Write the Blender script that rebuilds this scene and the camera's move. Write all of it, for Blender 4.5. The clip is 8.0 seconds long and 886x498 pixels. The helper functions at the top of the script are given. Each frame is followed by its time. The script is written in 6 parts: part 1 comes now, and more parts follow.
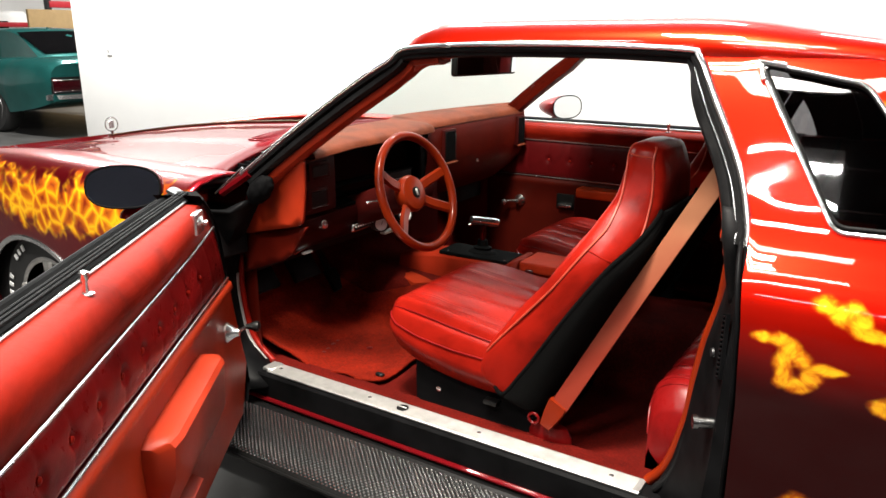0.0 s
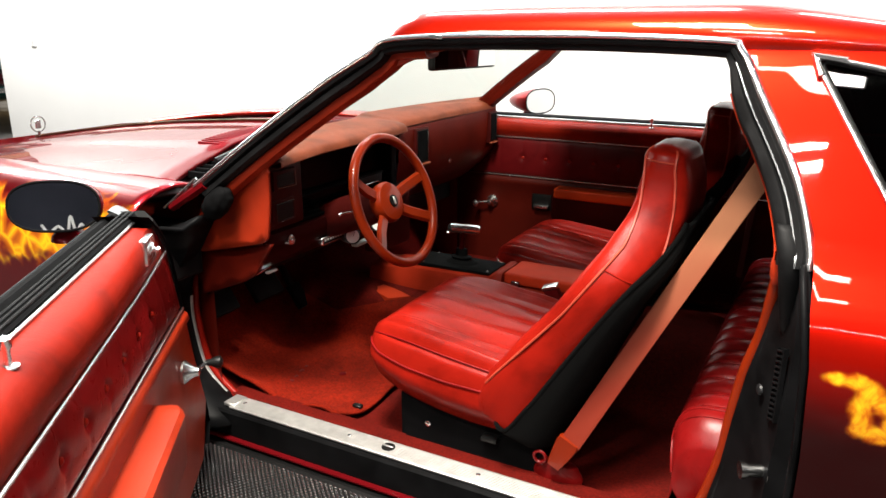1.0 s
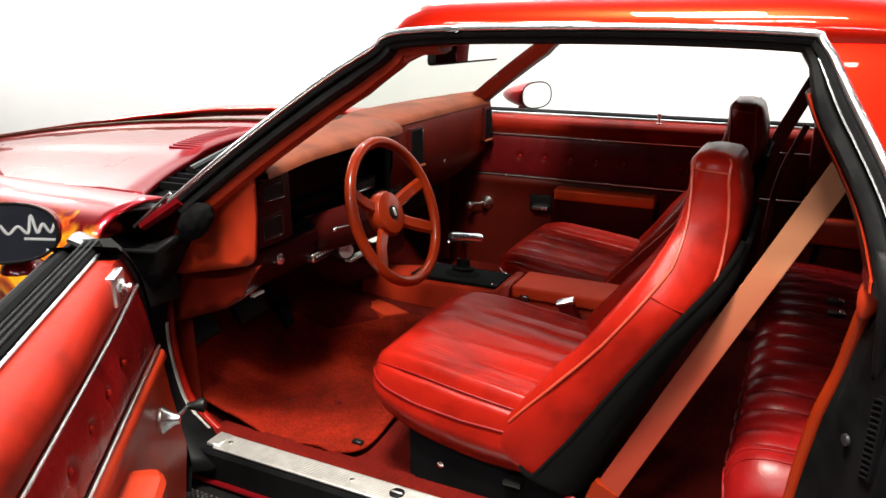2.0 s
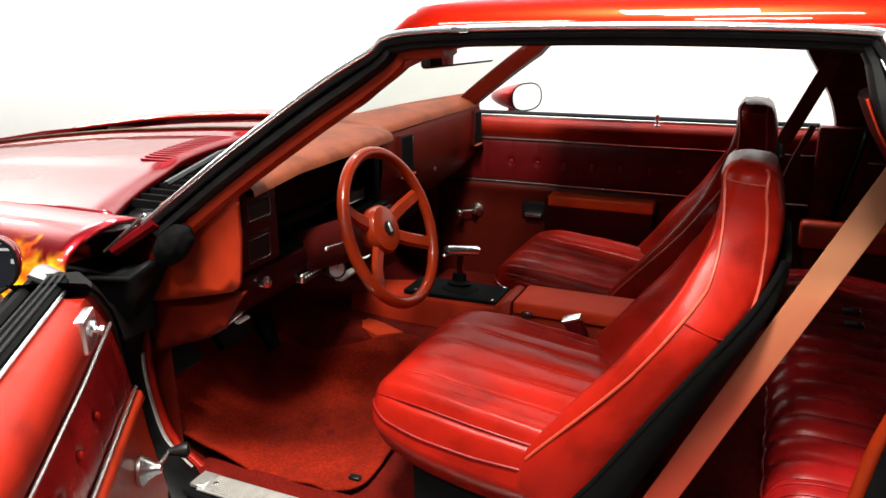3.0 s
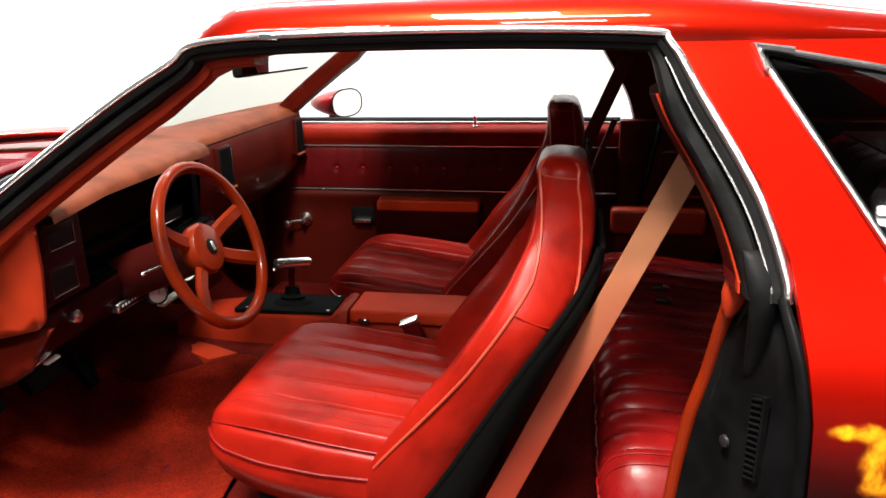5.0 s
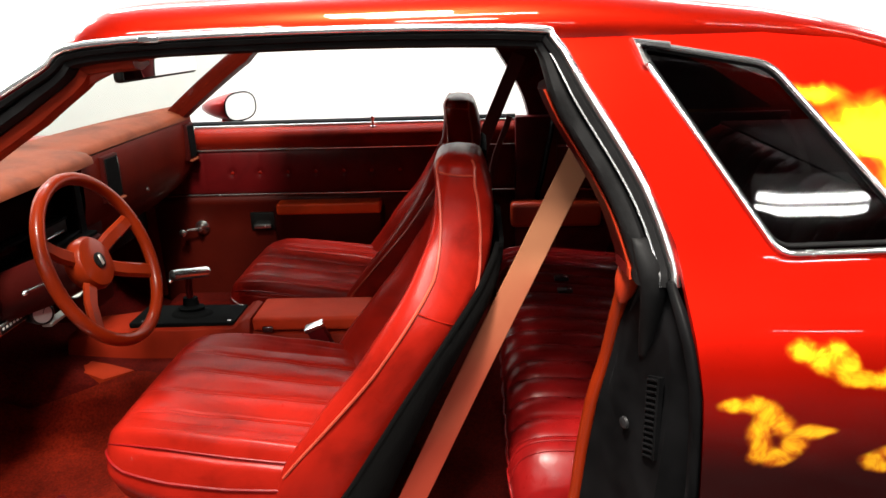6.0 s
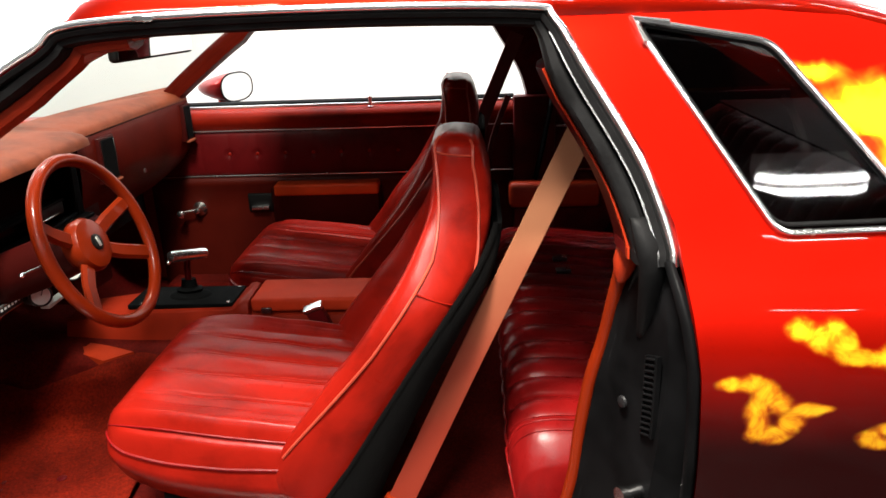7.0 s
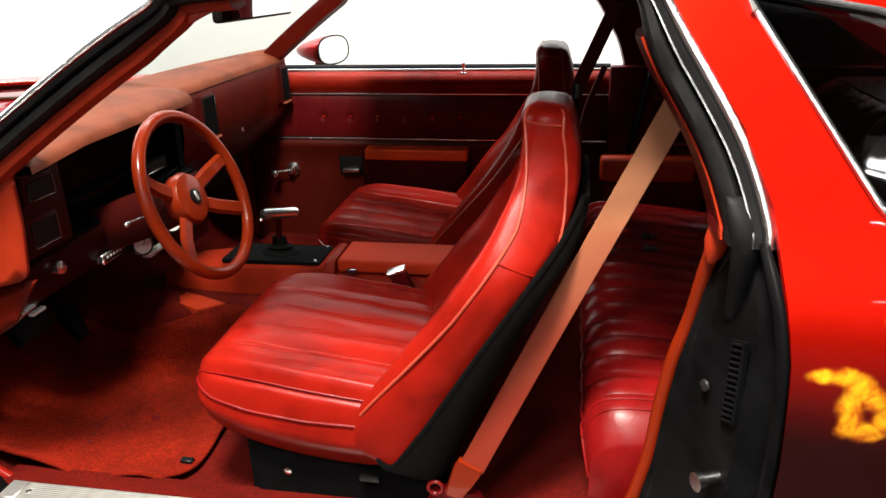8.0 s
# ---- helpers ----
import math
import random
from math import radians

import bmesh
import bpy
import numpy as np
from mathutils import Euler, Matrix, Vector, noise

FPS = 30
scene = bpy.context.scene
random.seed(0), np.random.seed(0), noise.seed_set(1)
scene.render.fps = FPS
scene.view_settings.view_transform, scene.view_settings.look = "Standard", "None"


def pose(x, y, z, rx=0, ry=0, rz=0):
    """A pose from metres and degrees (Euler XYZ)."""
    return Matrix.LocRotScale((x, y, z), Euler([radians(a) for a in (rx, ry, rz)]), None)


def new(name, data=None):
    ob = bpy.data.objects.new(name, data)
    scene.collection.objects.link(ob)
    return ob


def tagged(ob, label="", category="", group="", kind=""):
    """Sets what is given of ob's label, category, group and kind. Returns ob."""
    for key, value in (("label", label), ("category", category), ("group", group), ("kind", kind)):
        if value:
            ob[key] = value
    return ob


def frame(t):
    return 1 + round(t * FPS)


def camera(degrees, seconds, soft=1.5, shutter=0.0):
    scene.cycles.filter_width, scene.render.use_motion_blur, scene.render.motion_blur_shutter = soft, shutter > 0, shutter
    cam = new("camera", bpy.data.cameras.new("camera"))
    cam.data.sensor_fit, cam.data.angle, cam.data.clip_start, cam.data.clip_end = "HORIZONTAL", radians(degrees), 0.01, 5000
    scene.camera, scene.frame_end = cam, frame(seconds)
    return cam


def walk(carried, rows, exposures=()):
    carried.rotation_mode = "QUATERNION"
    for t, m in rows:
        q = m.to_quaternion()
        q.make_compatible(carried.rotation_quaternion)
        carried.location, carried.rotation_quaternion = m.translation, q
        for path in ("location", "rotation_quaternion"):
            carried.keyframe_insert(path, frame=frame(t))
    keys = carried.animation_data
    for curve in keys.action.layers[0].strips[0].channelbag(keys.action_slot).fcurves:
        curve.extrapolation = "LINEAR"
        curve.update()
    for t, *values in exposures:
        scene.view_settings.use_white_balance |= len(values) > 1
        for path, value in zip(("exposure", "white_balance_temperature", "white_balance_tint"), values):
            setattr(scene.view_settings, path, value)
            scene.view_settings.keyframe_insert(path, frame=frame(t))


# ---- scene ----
cam = camera(61.7, 8.0)
METRES, EYE, TILT, LEAN, TURN = 0.72, 1.34, -16.0, 0.0, 33.0
ROWS = [
    (0.0, 0.0, 0.0, 0.0, 0.0, 0.0, -0.0),
    (0.5, -0.0756, 0.167, 0.0488, -2.21, -0.12, 0.74),
    (1.0, -0.143, 0.3289, 0.0949, -4.3, -0.8, 1.27),
    (1.5, -0.1948, 0.4851, 0.1438, -5.8, -1.49, 1.82),
    (3.0, -0.3009, 0.8312, 0.2459, -8.68, -1.89, 3.25),
    (3.5, -0.3019, 0.8533, 0.252, -11.47, -1.74, 4.24),
    (4.0, -0.2952, 0.8512, 0.2512, -14.94, -1.95, 5.41),
    (4.5, -0.29, 0.8488, 0.2521, -17.97, -2.28, 6.3),
    (6.0, -0.2685, 0.8425, 0.2478, -29.0, -3.85, 9.89),
    (6.5, -0.266, 0.8405, 0.2471, -30.72, -4.16, 10.39),
    (7.0, -0.2664, 0.8454, 0.246, -29.13, -5.34, 10.07),
    (7.5, -0.2684, 0.8495, 0.2449, -25.52, -5.83, 8.91),
    (8.0, -0.2603, 0.8474, 0.2423, -22.14, -6.61, 7.77),
]
walk(cam, [(t, pose(0, 0, EYE, TILT, LEAN, TURN) @ pose(METRES * x, METRES * y, METRES * z, 90 + pitch, roll, yaw)) for t, x, y, z, yaw, pitch, roll in ROWS])

# ---- world and large lights ----
YC = 2.26            # the car's centre line
scene.view_settings.exposure = 0.0
world = bpy.data.worlds.new("world")
scene.world = world
world.use_nodes = True
world.node_tree.nodes["Background"].inputs[0].default_value = (0.9, 0.95, 1.0, 1)
world.node_tree.nodes["Background"].inputs[1].default_value = 0.006


def strip_lamp(x, y, z, length, power, width=0.16, tint=(1.0, 0.97, 0.92)):
    """A fluorescent strip's light, pointing down, long side along x."""
    data = bpy.data.lights.new("strip_light", "AREA")
    data.shape, data.size, data.size_y = "RECTANGLE", length, width
    data.energy, data.color = power, tint
    ob = new("strip_light", data)
    ob.matrix_world = pose(x, y, z)
    return ob


# ---- node helpers ----
class Nodes:
    """Short-hand for building a material's nodes."""

    def __init__(self, name):
        self.mat = bpy.data.materials.new(name)
        self.mat.use_nodes = True
        self.tree = self.mat.node_tree
        self.bsdf = self.tree.nodes["Principled BSDF"]
        self.pos = self.add("ShaderNodeNewGeometry").outputs["Position"]

    def fresnel(self, ior=1.45):
        f = self.add("ShaderNodeFresnel")
        f.inputs[0].default_value = ior
        return f.outputs[0]

    def add(self, kind):
        return self.tree.nodes.new(kind)

    def put(self, socket, value):
        if isinstance(value, bpy.types.NodeSocket):
            self.tree.links.new(value, socket)
        else:
            socket.default_value = value

    def math(self, op, a, b=0.0, c=0.0):
        n = self.add("ShaderNodeMath")
        n.operation = op
        for s, v in zip(n.inputs, (a, b, c)):
            self.put(s, v)
        return n.outputs[0]

    def noise(self, scale, detail=3.0, rough=0.55, distort=0.0, vector=None):
        n = self.add("ShaderNodeTexNoise")
        n.inputs["Scale"].default_value = scale
        n.inputs["Detail"].default_value = detail
        n.inputs["Roughness"].default_value = rough
        n.inputs["Distortion"].default_value = distort
        self.put(n.inputs["Vector"], vector or self.pos)
        return n.outputs["Fac"]

    def ramp(self, fac, stops):
        n = self.add("ShaderNodeValToRGB")
        e = n.color_ramp.elements
        while len(e) < len(stops):
            e.new(0.5)
        for k, (p, col) in zip(e, stops):
            k.position = p
            k.color = (*col, 1) if len(col) == 3 else col
        self.put(n.inputs[0], fac)
        return n.outputs[0]

    def step(self, v, lo, hi):
        n = self.add("ShaderNodeMapRange")
        n.interpolation_type = "SMOOTHSTEP"
        self.put(n.inputs[0], v)
        n.inputs[1].default_value, n.inputs[2].default_value = lo, hi
        return n.outputs[0]

    def mix(self, fac, a, b):
        n = self.add("ShaderNodeMix")
        n.data_type = "RGBA"
        self.put(n.inputs[0], fac)
        for s, v in ((n.inputs[6], a), (n.inputs[7], b)):
            self.put(s, (*v, 1) if isinstance(v, tuple) and len(v) == 3 else v)
        return n.outputs[2]

    def bump(self, height, strength=0.2, distance=0.002):
        n = self.add("ShaderNodeBump")
        n.inputs["Strength"].default_value = strength
        n.inputs["Distance"].default_value = distance
        self.put(n.inputs["Height"], height)
        self.put(self.bsdf.inputs["Normal"], n.outputs[0])

    def set(self, **kw):
        names = {"base": "Base Color", "rough": "Roughness", "metal": "Metallic", "coat": "Coat Weight",
                 "coat_rough": "Coat Roughness", "spec": "Specular IOR Level", "sheen": "Sheen Weight",
                 "trans": "Transmission Weight", "ior": "IOR", "glow": "Emission Strength", "glow_col": "Emission Color",
                 "alpha": "Alpha"}
        for k, v in kw.items():
            self.put(self.bsdf.inputs[names[k]], (*v, 1) if isinstance(v, tuple) and len(v) == 3 else v)
        return self.mat


def plain(name, col, rough=0.5, metal=0.0, vary=0.15, scale=9.0, grain=0.1, grain_scale=300.0, coat=0.0, spec=0.5):
    """A surface of one colour with broad stains and a fine grain."""
    n = Nodes(name)
    big = n.noise(scale, 4)
    dark = tuple(c * (1 - vary) for c in col)
    light = tuple(min(1, c * (1 + vary)) for c in col)
    base = n.ramp(big, [(0.3, dark), (0.7, light)])
    fine = n.noise(grain_scale, 2)
    if grain:
        n.bump(fine, grain, 0.001)
    r = n.math("MULTIPLY_ADD", n.noise(scale * 3, 3), 0.25 * rough, rough * 0.875)
    return n.set(base=base, rough=r, metal=metal, coat=coat, spec=spec)


def paint(name, base, blobs=(), flake=0.8, fade=None, cell=11.0, cells=False, coat=1.0, wave_depth=0.003):
    """Candy car paint under clear coat; blobs (x, z, rx, rz) carry airbrushed flames."""
    n = Nodes(name)
    sep = n.add("ShaderNodeSeparateXYZ")
    n.put(sep.inputs[0], n.pos)
    x, y, z = sep.outputs
    col = n.mix(n.step(n.noise(3.0, 3), 0.3, 0.7), tuple(c * 0.9 for c in base), tuple(min(1, c * 1.08) for c in base))
    metal = flake
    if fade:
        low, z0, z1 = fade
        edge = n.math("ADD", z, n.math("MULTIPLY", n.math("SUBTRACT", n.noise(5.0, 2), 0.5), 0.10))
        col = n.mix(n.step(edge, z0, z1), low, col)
    if blobs:
        wob = n.noise(8.0 if cells else 11.0, 1.5, 0.5, 1.5 if cells else 2.0)
        wob2 = n.noise(20.0 if cells else 28.0, 2, 0.5, 1.0)
        mask = None
        for bx, bz, rx, rz in blobs:
            dx = n.math("DIVIDE", n.math("SUBTRACT", x, bx), rx)
            dz = n.math("DIVIDE", n.math("SUBTRACT", z, bz), rz)
            d = n.math("SQRT", n.math("ADD", n.math("MULTIPLY", dx, dx), n.math("MULTIPLY", dz, dz)))
            mask = d if mask is None else n.math("SMOOTH_MIN", mask, d, 0.0 if cells else 0.55)
        mask = n.math("ADD", mask, n.math("MULTIPLY", n.math("SUBTRACT", wob, 0.5), 1.7 if cells else 1.15))
        mask = n.math("ADD", mask, n.math("MULTIPLY", n.math("SUBTRACT", wob2, 0.5), 0.8 if cells else 0.5))
        m = n.step(mask, 1.3 if cells else 1.45, 0.68)
        if cells:
            warp = n.add("ShaderNodeVectorMath")
            warp.operation = "MULTIPLY_ADD"
            wn = n.add("ShaderNodeTexNoise")
            wn.inputs["Scale"].default_value = 6.0
            n.put(wn.inputs["Vector"], n.pos)
            n.put(warp.inputs[0], wn.outputs["Color"])
            warp.inputs[1].default_value = (0.055, 0.055, 0.055)
            n.put(warp.inputs[2], n.pos)
            vor = n.add("ShaderNodeTexVoronoi")
            vor.feature = "DISTANCE_TO_EDGE"
            vor.inputs["Scale"].default_value = cell
            n.put(vor.inputs["Vector"], warp.outputs[0])
            ridge = n.math("MULTIPLY_ADD", vor.outputs["Distance"], 0.42, n.math("MULTIPLY", n.noise(5.0, 2), 0.06))
        else:
            spots = n.step(n.noise(16.0, 2.0, 0.5, 0.8), 0.56, 0.72)
            ridge = n.math("ADD", n.math("MULTIPLY", n.step(mask, 0.35, 1.15), 0.20), n.math("MULTIPLY", spots, 0.16))
        lick = n.math("MULTIPLY_ADD", n.math("SUBTRACT", n.noise(24.0, 1.0, 0.5, 2.2), 0.5), 1.3, mask)
        swirl = n.math("ADD", n.math("MULTIPLY", n.noise(26.0, 3.0, 0.6, 1.8), 0.75), n.math("MULTIPLY", n.step(lick, 0.2, 1.5), 0.35))
        inner = n.ramp(swirl, [(0.28, (0.72, 0.41, 0.012)), (0.42, (0.64, 0.29, 0.008)), (0.56, (0.52, 0.16, 0.005)), (0.72, (0.36, 0.06, 0.003))])
        fire = n.ramp(ridge, [(0.0, (0.95, 0.62, 0.012)), (0.05, (0.80, 0.36, 0.008)), (0.11, (0.50, 0.12, 0.006)), (0.22, (0.20, 0.018, 0.005))] if cells else [(0.0, (1.0, 0.72, 0.015)), (0.06, (1.0, 0.52, 0.010)), (0.13, (0.78, 0.20, 0.006)), (0.26, (0.35, 0.03, 0.006))])
        if not cells:
            fire = n.mix(n.step(z, 0.97, 1.03), inner, fire)
        col = n.mix(m, col, fire)
        metal = n.math("MULTIPLY", n.math("SUBTRACT", 1.0, m), flake)
    wave = n.add("ShaderNodeBump")
    wave.inputs["Strength"].default_value = 1.0
    wave.inputs["Distance"].default_value = wave_depth
    n.put(wave.inputs["Height"], n.noise(4.5, 0.5, 0.4, 0.4))
    n.put(n.bsdf.inputs["Coat Normal"], wave.outputs[0])
    return n.set(base=col, rough=0.32, metal=metal, coat=coat, coat_rough=0.02, spec=0.0)


def leather(name, col, rough=0.37, spec=0.11):
    """Vinyl hide: pebble grain, soft creases, worn lighter patches."""
    n = Nodes(name)
    base = n.ramp(n.noise(5.5, 5, 0.62, 0.5), [(0.30, tuple(c * 0.48 for c in col)), (0.52, col), (0.75, tuple(min(1, c * 1.25) for c in col))])
    vor = n.add("ShaderNodeTexVoronoi")
    vor.inputs["Scale"].default_value = 420.0
    n.put(vor.inputs["Vector"], n.pos)
    crease = n.noise(38.0, 5, 0.65, 0.6)
    h = n.math("ADD", n.math("MULTIPLY", vor.outputs["Distance"], 0.12), crease)
    n.bump(h, 0.24, 0.0024)
    return n.set(base=base, rough=n.math("MULTIPLY_ADD", crease, 0.14, rough - 0.06), spec=spec)


def carpet(name, col, stain=0.5):
    """Cut-pile carpet with trodden and stained patches."""
    n = Nodes(name)
    a = n.ramp(n.noise(5.0, 5, 0.65), [(0.3, tuple(c * (1 - stain) for c in col)), (0.65, col)])
    b = n.ramp(n.noise(160.0, 3, 0.7), [(0.3, (0.55, 0.55, 0.55)), (0.7, (1.15, 1.15, 1.15))])
    mul = n.add("ShaderNodeMix")
    mul.data_type, mul.blend_type = "RGBA", "MULTIPLY"
    mul.inputs[0].default_value = 1.0
    n.put(mul.inputs[6], a)
    n.put(mul.inputs[7], b)
    n.bump(n.noise(420.0, 3, 0.7), 0.8, 0.006)
    return n.set(base=mul.outputs[2], rough=0.95, spec=0.08)


def glass(name, col, rough=0.0, ior=1.22):
    n = Nodes(name)
    return n.set(base=col, rough=rough, trans=1.0, ior=ior)


def tinted_pane(name, col, gloss=None):
    """Thin tinted glazing: light passes straight through, a little is mirrored."""
    n = Nodes(name)
    clear, shine, both = n.add("ShaderNodeBsdfTransparent"), n.add("ShaderNodeBsdfGlossy"), n.add("ShaderNodeMixShader")
    clear.inputs[0].default_value = (*col, 1)
    shine.inputs["Roughness"].default_value = 0.02
    n.put(both.inputs[0], gloss if gloss is not None else n.fresnel())
    n.tree.links.new(clear.outputs[0], both.inputs[1])
    n.tree.links.new(shine.outputs[0], both.inputs[2])
    n.tree.links.new(both.outputs[0], n.tree.nodes["Material Output"].inputs["Surface"])
    return n.mat


# ---- materials ----
RED = paint("candy red paint", (0.40, 0.009, 0.0025))
MAROON = paint("candy maroon paint", (0.11, 0.003, 0.005), coat=0.65, flake=0.3)
CANDY_DEEP = paint("deep candy red paint", (0.20, 0.004, 0.003), coat=0.6, flake=0.5)
LOUVRE = paint("deep red louvre paint", (0.13, 0.002, 0.006), coat=0.15, flake=0.3)
FENDER = paint("flamed fender paint", (0.20, 0.006, 0.010), [(-2.85, 0.80, 0.28, 0.095), (-2.45, 0.805, 0.3, 0.088), (-2.1, 0.825, 0.28, 0.085), (-1.83, 0.835, 0.14, 0.085), (-1.76, 0.83, 0.10, 0.07), (-2.05, 0.64, 0.07, 0.05)], cell=17.0, cells=True, coat=0.5)
CURL = [(-0.182, 0.843, 0.018, 0.009), (-0.158, 0.843, 0.020, 0.012), (-0.138, 0.830, 0.016, 0.016), (-0.148, 0.805, 0.014, 0.022), (-0.144, 0.780, 0.016, 0.020),
        (-0.122, 0.768, 0.022, 0.014), (-0.104, 0.786, 0.016, 0.018), (-0.085, 0.804, 0.022, 0.010), (-0.066, 0.806, 0.016, 0.006), (-0.118, 0.814, 0.014, 0.016)]
LICK = [(-0.095, 0.913, 0.018, 0.013), (-0.076, 0.903, 0.018, 0.017), (-0.058, 0.909, 0.016, 0.014), (-0.042, 0.893, 0.016, 0.016), (-0.024, 0.878, 0.020, 0.011),
        (0.002, 0.875, 0.024, 0.010), (0.026, 0.878, 0.024, 0.015), (0.055, 0.875, 0.035, 0.032), (0.130, 0.860, 0.060, 0.045)]
WISP = [(0.005, 0.760, 0.016, 0.012), (0.020, 0.752, 0.020, 0.010), (0.032, 0.773, 0.020, 0.010), (0.055, 0.765, 0.022, 0.018), (-0.095, 0.520, 0.035, 0.030)]
CROWN = [(-0.045, 1.216, 0.040, 0.014), (0.030, 1.160, 0.075, 0.042), (0.110, 1.105, 0.085, 0.055), (0.210, 1.030, 0.120, 0.075)]
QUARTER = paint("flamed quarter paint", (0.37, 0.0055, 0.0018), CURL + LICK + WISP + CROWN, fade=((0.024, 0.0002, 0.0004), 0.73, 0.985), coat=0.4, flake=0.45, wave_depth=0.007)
GREEN = paint("teal car paint", (0.016, 0.105, 0.098), flake=0.5)
HIDE = leather("red vinyl", (0.200, 0.0066, 0.0032), 0.29, 0.085)
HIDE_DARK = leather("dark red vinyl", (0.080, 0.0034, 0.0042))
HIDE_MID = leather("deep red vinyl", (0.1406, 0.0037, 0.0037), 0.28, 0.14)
PAD = leather("orange-red padded vinyl", (0.165, 0.036, 0.015), 0.6, 0.12)
# welt colour made pale to hold the highlight along its ridge
WELT = leather("pale red welt with coloured-in highlight", (0.36, 0.045, 0.024), 0.36, 0.18)
HIDE_SOFT = leather("satin red vinyl", (0.19, 0.009, 0.0035), 0.46, 0.07)
PLASTIC = plain("red moulded plastic", (0.2664, 0.0192, 0.0044), 0.42, grain=0.25, grain_scale=500, spec=0.22)
# tone of the dash parts, taken down to hold the deep shade there
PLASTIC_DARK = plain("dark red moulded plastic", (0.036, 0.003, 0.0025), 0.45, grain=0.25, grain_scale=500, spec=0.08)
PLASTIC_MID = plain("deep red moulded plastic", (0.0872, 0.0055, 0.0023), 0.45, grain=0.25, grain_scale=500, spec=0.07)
# red plastic of the shut door, its shade mixed into the colour
PLASTIC_SHADED = plain("shaded red moulded plastic", (0.055, 0.0040, 0.0020), 0.45, grain=0.25, grain_scale=500, spec=0.10)
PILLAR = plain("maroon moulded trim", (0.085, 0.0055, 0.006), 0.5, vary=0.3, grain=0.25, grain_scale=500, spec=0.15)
CONSOLE = plain("dull red moulded console", (0.20, 0.013, 0.004), 0.5, grain=0.25, grain_scale=500, spec=0.08)
LID = plain("padded orange-red vinyl", (0.38, 0.028, 0.008), 0.55, grain=0.25, grain_scale=500, spec=0.06)
# armrest pad tone raised to hold the highlight on its top
ARM_PAD = plain("lit orange-red vinyl", (0.50, 0.045, 0.006), 0.5, grain=0.25, grain_scale=500, spec=0.15)
# near-black red standing in for shade below the cluster
DASH_SHADED = plain("shaded dark red moulded plastic", (0.022, 0.002, 0.002), 0.4, grain=0.25, grain_scale=500, spec=0.08)
PEWTER = plain("grey plated trim", (0.32, 0.32, 0.32), 0.25, 1.0, vary=0.2, scale=40, grain=0)
TREAD = plain("polished tread metal", (0.62, 0.62, 0.62), 0.25, 1.0, vary=0.15, scale=30, grain=0)
BRASS = plain("tarnished bright trim", (0.36, 0.28, 0.16), 0.3, 1.0, vary=0.3, scale=20, grain=0)
WHEEL_RED = plain("red moulded rim", (0.165, 0.013, 0.002), 0.30, grain=0.1, coat=0.2, spec=0.12)
CARPET = carpet("red carpet", (0.135, 0.006, 0.003))
MAT = carpet("worn red floor mat", (0.28, 0.014, 0.0035), 0.68)
RUBBER = plain("black weatherstrip rubber", (0.0065, 0.0065, 0.0068), 0.55, vary=0.35, scale=25, grain=0.3, grain_scale=160, spec=0.09)
JAMB = plain("satin black painted jamb", (0.0035, 0.0035, 0.0038), 0.45, vary=0.5, scale=14, grain=0.1, spec=0.05)
BLACK = plain("black plastic", (0.003, 0.003, 0.003), 0.45, vary=0.2, grain=0.3, grain_scale=600, spec=0.25)
MATT = plain("matt black steel", (0.0025, 0.0025, 0.0027), 0.75, vary=0.3, grain=0.2, spec=0.04)
SHELL = carpet("black trim cloth", (0.0016, 0.0016, 0.0016), 0.2)
CHROME = plain("chrome", (0.88, 0.88, 0.88), 0.26, 1.0, vary=0.04, grain=0)
ALLOY = plain("brushed aluminium", (0.60, 0.59, 0.57), 0.48, 0.9, vary=0.12, scale=30, grain=0.2, grain_scale=220)
def webbing(name, shade_col, faded):
    """Woven belt, its shaded lower and lit shoulder end put into the colour."""
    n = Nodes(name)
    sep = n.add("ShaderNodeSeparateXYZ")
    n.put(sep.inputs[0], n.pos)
    # worn: height plus noise, blending the shaded tone into the lit one (faded)
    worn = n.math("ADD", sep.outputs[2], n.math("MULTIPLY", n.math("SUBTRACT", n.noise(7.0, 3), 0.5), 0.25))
    col = n.mix(n.step(worn, 0.60, 1.08), shade_col, faded)
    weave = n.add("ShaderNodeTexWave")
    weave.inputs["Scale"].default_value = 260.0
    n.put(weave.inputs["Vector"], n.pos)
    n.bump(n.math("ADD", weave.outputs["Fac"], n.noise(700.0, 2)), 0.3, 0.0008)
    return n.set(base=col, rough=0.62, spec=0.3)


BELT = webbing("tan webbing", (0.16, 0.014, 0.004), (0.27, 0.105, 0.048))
BELT_DARK = plain("dark red webbing", (0.10, 0.012, 0.01), 0.75, vary=0.12, grain=0.5, grain_scale=900)
WHITE = plain("white wall paint", (0.88, 0.88, 0.87), 0.6, vary=0.03, scale=1.2, grain=0.05, grain_scale=60)
CONCRETE = plain("grey sealed concrete", (0.085, 0.084, 0.082), 0.40, vary=0.4, scale=2.5, grain=0.15, grain_scale=90, spec=0.12)
CEILING = plain("dark painted ceiling deck", (0.07, 0.07, 0.07), 0.8, vary=0.2, grain=0.1, grain_scale=20)
DARK_WALL = plain("dark blue-grey wall paint", (0.026, 0.028, 0.038), 0.6, vary=0.2, scale=1.0, grain=0.1, grain_scale=40, spec=0.03)
DARK_GLASS = plain("smoked glass", (0.002, 0.002, 0.0024), 0.03, vary=0.1, grain=0, spec=0.6)
TINT = glass("tinted glass", (0.62, 0.64, 0.62), 0.0, 1.05)
